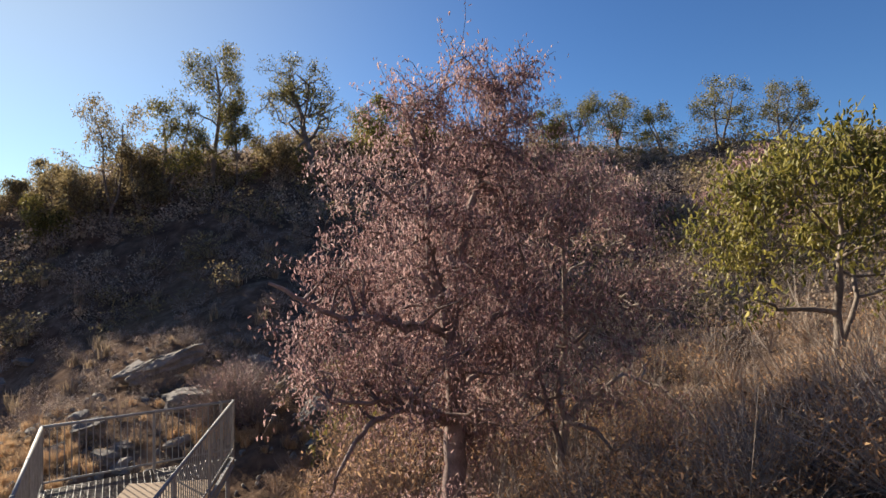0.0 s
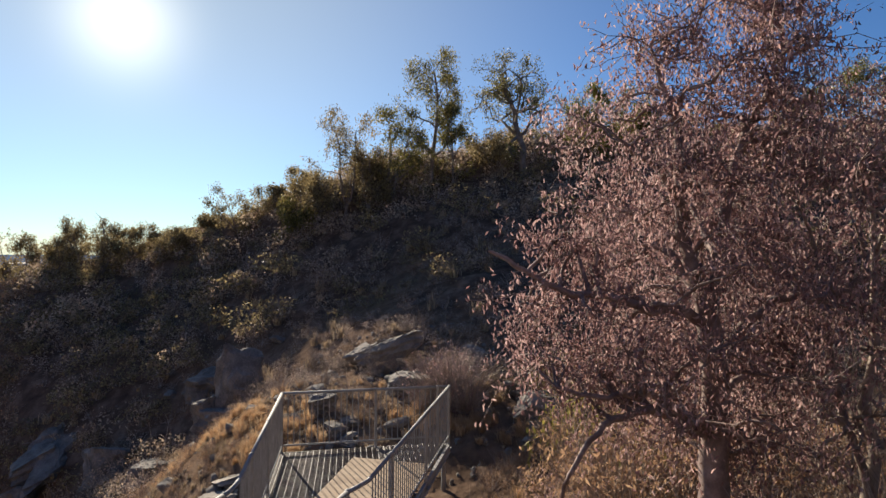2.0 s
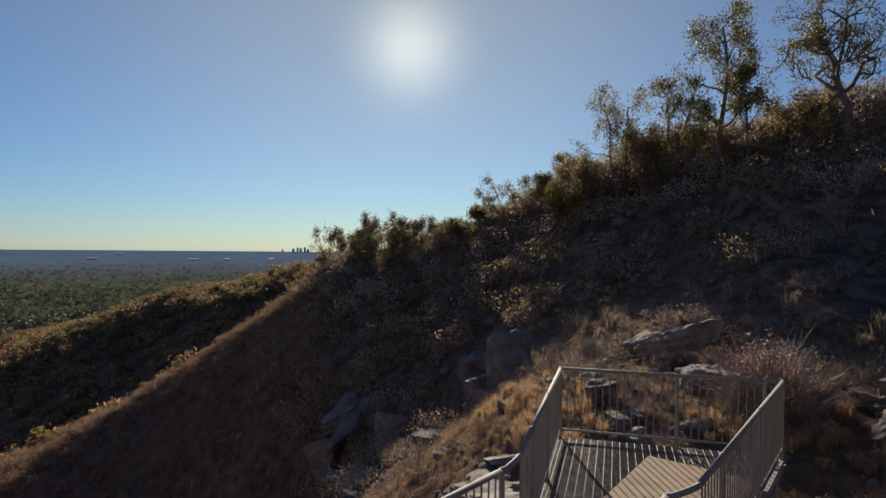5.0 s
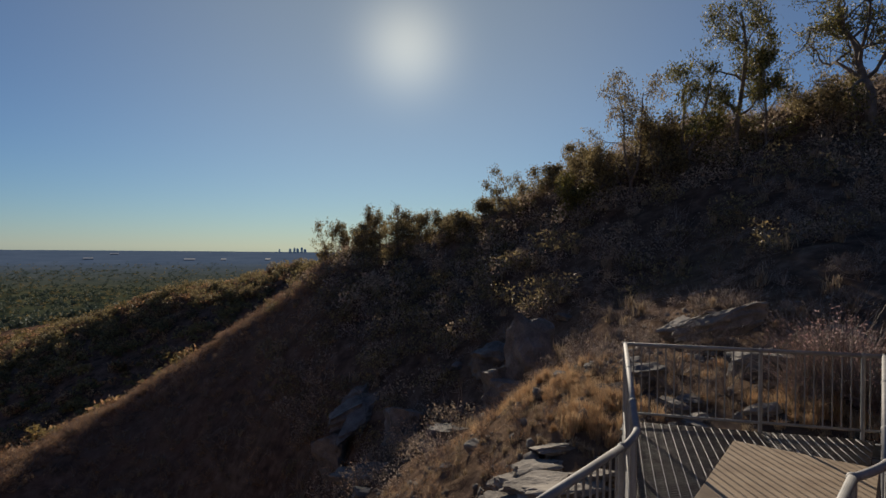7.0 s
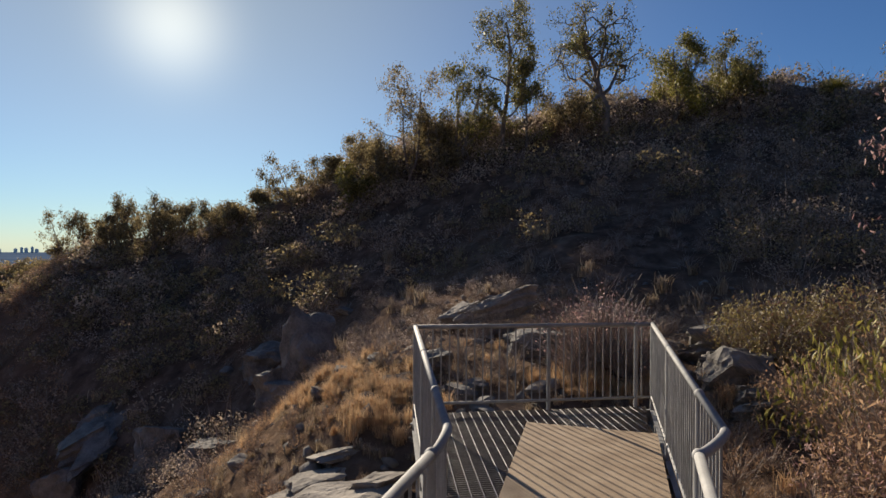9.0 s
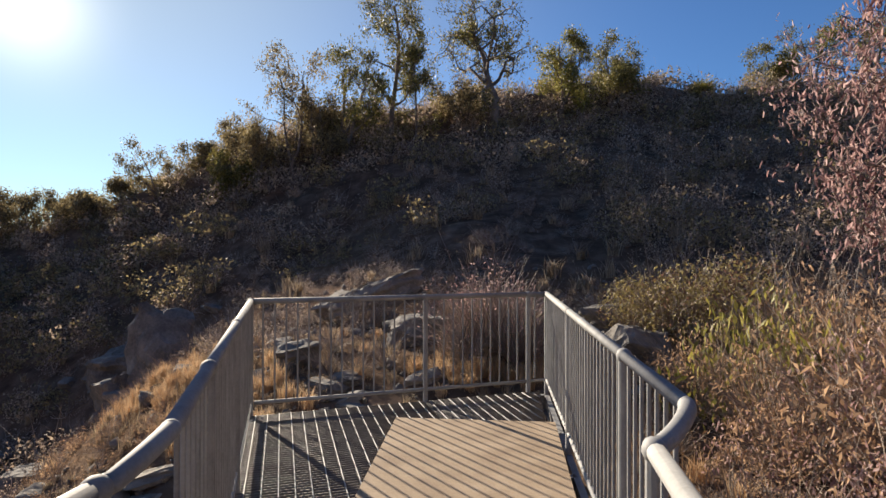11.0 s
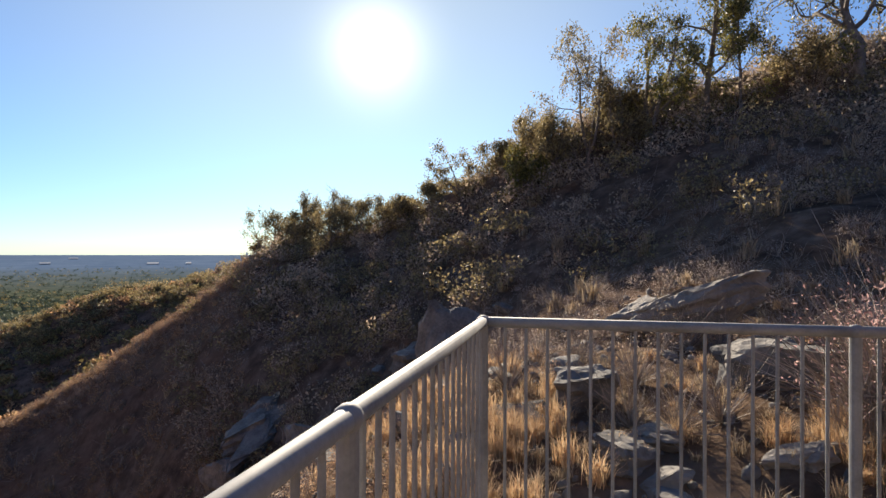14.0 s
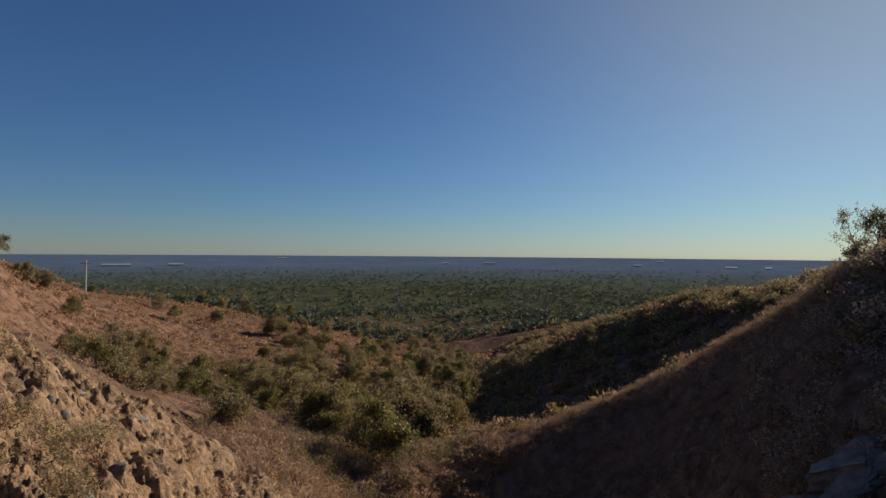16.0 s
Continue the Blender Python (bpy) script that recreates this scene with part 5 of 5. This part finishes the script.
scrub("yellow_bush", p, np.array([1.3, 1.4, 1.5, 1.6]), 300, (0.11, 0.03), M_yellowleaf, "bush with hanging yellow-green leaves", 81, 1.2, 1.0, twigs=60, twig_w=0.005)
p = np.vstack([by_steps(16, -1.6, 1.0, 9.0, 13.0), by_steps(5, -0.4, 1.4, 12.0, 14.5)])
scrub("red_bush", p, np.where(p[:, 0] > -0.6, 1.6, 1.05) * g.uniform(0.8, 1.15, len(p)), 800, (0.06, 0.018), M_rimleaf, "dry bush of grey twigs and reddish-brown leaves", 89, 0.5, 0.95, twigs=190, twig_w=0.005)
p = by_steps(9, -1.6, 0.8, 9.0, 12.8)
scrub("brown_bush", p, np.where(p[:, 0] > -0.6, 1.4, 0.8) * g.uniform(0.8, 1.15, len(p)), 700, (0.065, 0.02), M_redleaf, "dry bush with reddish leaves beside the lookout", 74, 0.6, 0.9, twigs=110, twig_w=0.004)
p = by_steps(30, -2.7, -1.3, 6.6, 12.4)
scrub("brown_undergrowth", p, g.uniform(0.25, 0.55, len(p)), 420, (0.05, 0.016), M_rimleaf, "low dry brown undergrowth beside the lookout", 102, 0.3, 0.8, twigs=90, twig_w=0.004)
p = by_steps(9, -1.0, 1.4, 4.8, 6.4)
scrub("yellow_bush", p, g.uniform(0.4, 0.7, len(p)), 420, (0.06, 0.024), M_yellowleaf, "low yellow-green bush beside the steps", 75, twigs=20, twig_w=0.004)
p = np.array([(-10.6, 3.0), (-11.3, 4.0), (-12.0, 2.6), (-10.2, 1.6)])
scrub("bare_bush", p, np.array([1.3, 1.2, 1.2, 1.1]), 160, (0.04, 0.015), M_greygrass, "bare pinkish twiggy bush on the rock slope", 80, twigs=420, twig_w=0.006)
p = np.vstack([scatter(560, 90, 118, 33, 66, g), scatter(120, 92, 108, 12, 34, g)])
scrub("valley_scrub", p, g.uniform(0.7, 1.5, len(p)), 190, (0.15, 0.065), M_rimleaf, "reddish-brown scrub in the head of the valley", 98, twigs=30, twig_w=0.008)
p = scatter(60, 4, 46, 9.5, 15, g)
scrub("twig_bush", p, g.uniform(0.35, 0.9, len(p)), 300, (0.06, 0.02), M_greyleaf, "dry grey bushes beyond the lookout", 97, twigs=50, twig_w=0.005)
p = scatter(26, -12, 40, 6.5, 11, g)
scrub("twig_bush", p, g.uniform(0.4, 0.9, len(p)), 160, (0.04, 0.015), M_greygrass, "dry twiggy bushes below the lookout", 76, twigs=110, twig_w=0.004)

p = np.column_stack([g.uniform(-14.5, -8.0, 80), g.uniform(8.0, 14.0, 80)])
scrub("gully_scrub", p, g.uniform(0.25, 0.6, len(p)), 260, (0.05, 0.016), M_rimleaf, "low brown scrub on the bank below the lookout", 99, twigs=40, twig_w=0.004)
p = np.array([(-4.7, 14.4), (-4.3, 14.1), (-5.0, 14.1), (-4.5, 14.8), (-4.0, 13.9)])
scrub("twig_bush", p, np.array([1.35, 1.1, 0.9, 1.15, 0.9]), 900, (0.04, 0.014), M_redleaf, "pinkish dry twiggy bush below the lookout", 82, 0.0, 1.1, twigs=300, twig_w=0.008)

# ---- dry grass ----
p = np.vstack([g.normal((-7.6, 11.0), (0.4, 0.4), (30, 2)), g.normal((-9.0, 12.3), (0.5, 0.45), (38, 2)), g.normal((-10.4, 13.4), (0.55, 0.5), (38, 2)), g.normal((-11.8, 14.3), (0.5, 0.5), (26, 2)),
               g.normal((-13.4, 14.9), (0.5, 0.4), (20, 2)), g.normal((-4.6, 13.4), (0.7, 0.35), (52, 2)), g.normal((-7.4, 12.4), (0.5, 0.4), (18, 2)), g.normal((-3.0, 13.7), (0.45, 0.4), (14, 2)),
               g.normal((-2.2, 7.9), (0.35, 1.5), (60, 2)), g.normal((-4.8, 15.6), (0.7, 0.3), (14, 2)), scatter(22, -5, 50, 6, 13, g)])
tufts("dry_grass", p, g.uniform(0.16, 0.38, len(p)), 130, M_drygrass, "sunlit dry orange grass round the lookout", 71, 0.0035)
p = scatter(700, -45, 110, 13, 44, g)
tufts("dry_grass", p, g.uniform(0.3, 0.7, len(p)), 40, M_greygrass, "dry grey grass on the slope", 72, 0.018)

# ---- pebbles and litter on the near ground ----
gp_ = np.random.default_rng(29)
base_bm = bmesh.new()
bmesh.ops.create_icosphere(base_bm, subdivisions=1, radius=1)
bv = np.array([v.co[:] for v in base_bm.verts])
bf = np.array([[v.index for v in f.verts] for f in base_bm.faces])
base_bm.free()
p = np.vstack([scatter(1000, -40, 110, 4.2, 15, gp_), scatter(900, 104, 146, 6, 27, gp_), gp_.normal((-7.0, 9.0), (1.6, 2.2), (250, 2))])
keep = np.hypot(p[:, 0] - HUB[0], p[:, 1] - HUB[1]) > 3.4
p = p[keep]
n = len(p)
sz = gp_.uniform(0.02, 0.09, n) * np.where(gp_.random(n) < 0.08, 2.2, 1)
v = bv[None] * gp_.uniform(0.55, 1.4, (n, 1, 3)) + gp_.normal(size=(n, len(bv), 3)) * 0.16
v = v * sz[:, None, None] + np.column_stack([p, land(p[:, 0], p[:, 1])])[:, None, :]
f = (bf[None] + (np.arange(n) * len(bv))[:, None, None]).reshape(-1, 3)
tagged(new("pebbles", array_mesh("pebbles", v.reshape(-1, 3), f, M_rock)), "scattered angular pebbles on dry earth", "stones", kind="stuff")
p = np.vstack([scatter(420, -20, 100, 4.2, 14, gp_), gp_.normal((-8.6, 11.6), (1.6, 1.6), (200, 2))])
keep = (np.hypot(p[:, 0] - HUB[0], p[:, 1] - HUB[1]) > 3.6)
tufts("dry_grass", p[keep], gp_.uniform(0.08, 0.24, int(keep.sum())), 45, M_greygrass, "short dry grass over the near ground", 88, 0.004)

# ---- far buildings on the plain ----
def far_building(az, r, w, h, text, mat_=None):
    x, y = polar(az, r)
    top = new("warehouse")
    m = pose(x, y, ground_at(x, y), 0, 0, az)
    bm = bmesh.new()
    box(bm, m @ Matrix.Translation((0, 0, h / 2)), w, 40, h)
    part("wall", bm, mat_ or M_white, top)
    bm = bmesh.new()
    v = [bm.verts.new(m @ Vector(p)) for p in ((-w / 2, -21, h), (w / 2, -21, h), (w / 2, 0, h + 5), (-w / 2, 0, h + 5), (-w / 2, 21, h), (w / 2, 21, h))]
    bm.faces.new((v[0], v[1], v[2], v[3]))
    bm.faces.new((v[3], v[2], v[5], v[4]))
    part("roof", bm, mat_ or M_white, top)
    return tagged(top, text, "building", "far buildings")


for az, r, w in ((91.5, 2700, 110), (77.6, 2600, 80), (69.0, 2500, 120), (66.0, 2500, 70), (96, 2650, 60), (126, 2300, 160), (121, 2350, 90), (112, 3600, 110), (56.5, 2600, 130), (51.0, 2650, 100), (62, 2550, 70), (75, 3500, 120)):
    far_building(az + 0.4 * math.sin(w), r, w * (0.3 + 0.3 * (w % 7) / 7), 4, "long white warehouse far off on the plain")
for az, h, w in ((60.2, 26, 20), (59.8, 34, 16), (59.5, 30, 20), (59.1, 38, 16), (58.8, 24, 22), (61.2, 22, 12)):
    x, y = polar(az, 4700)
    top = new("tower_block")
    bm = bmesh.new()
    box(bm, pose(x, y, ground_at(x, y) + h / 2, 0, 0, az), w, 25, h)
    box(bm, pose(x, y, ground_at(x, y) + h + 2, 0, 0, az), w * 0.5, 12, 5)
    part("tower", bm, M_tower, top)
    tagged(top, "hazy tower block on the city skyline", "building", "city towers")
# a power pole on the far hill
px, py = polar(128, 172)
pz = ground_at(px, py)
pole = tagged(new("power_pole"), "pale power pole with a crossarm on the hillside", "pole")
bm = bmesh.new()
bar(bm, (px, py, pz - 0.5), (px, py, pz + 8.0), 0.22, 8)
part("mast", bm, M_white, pole)
bm = bmesh.new()
box(bm, pose(px, py, pz + 7.2, 0, 0, 128), 2.4, 0.2, 0.2)
part("crossarm", bm, M_white, pole)
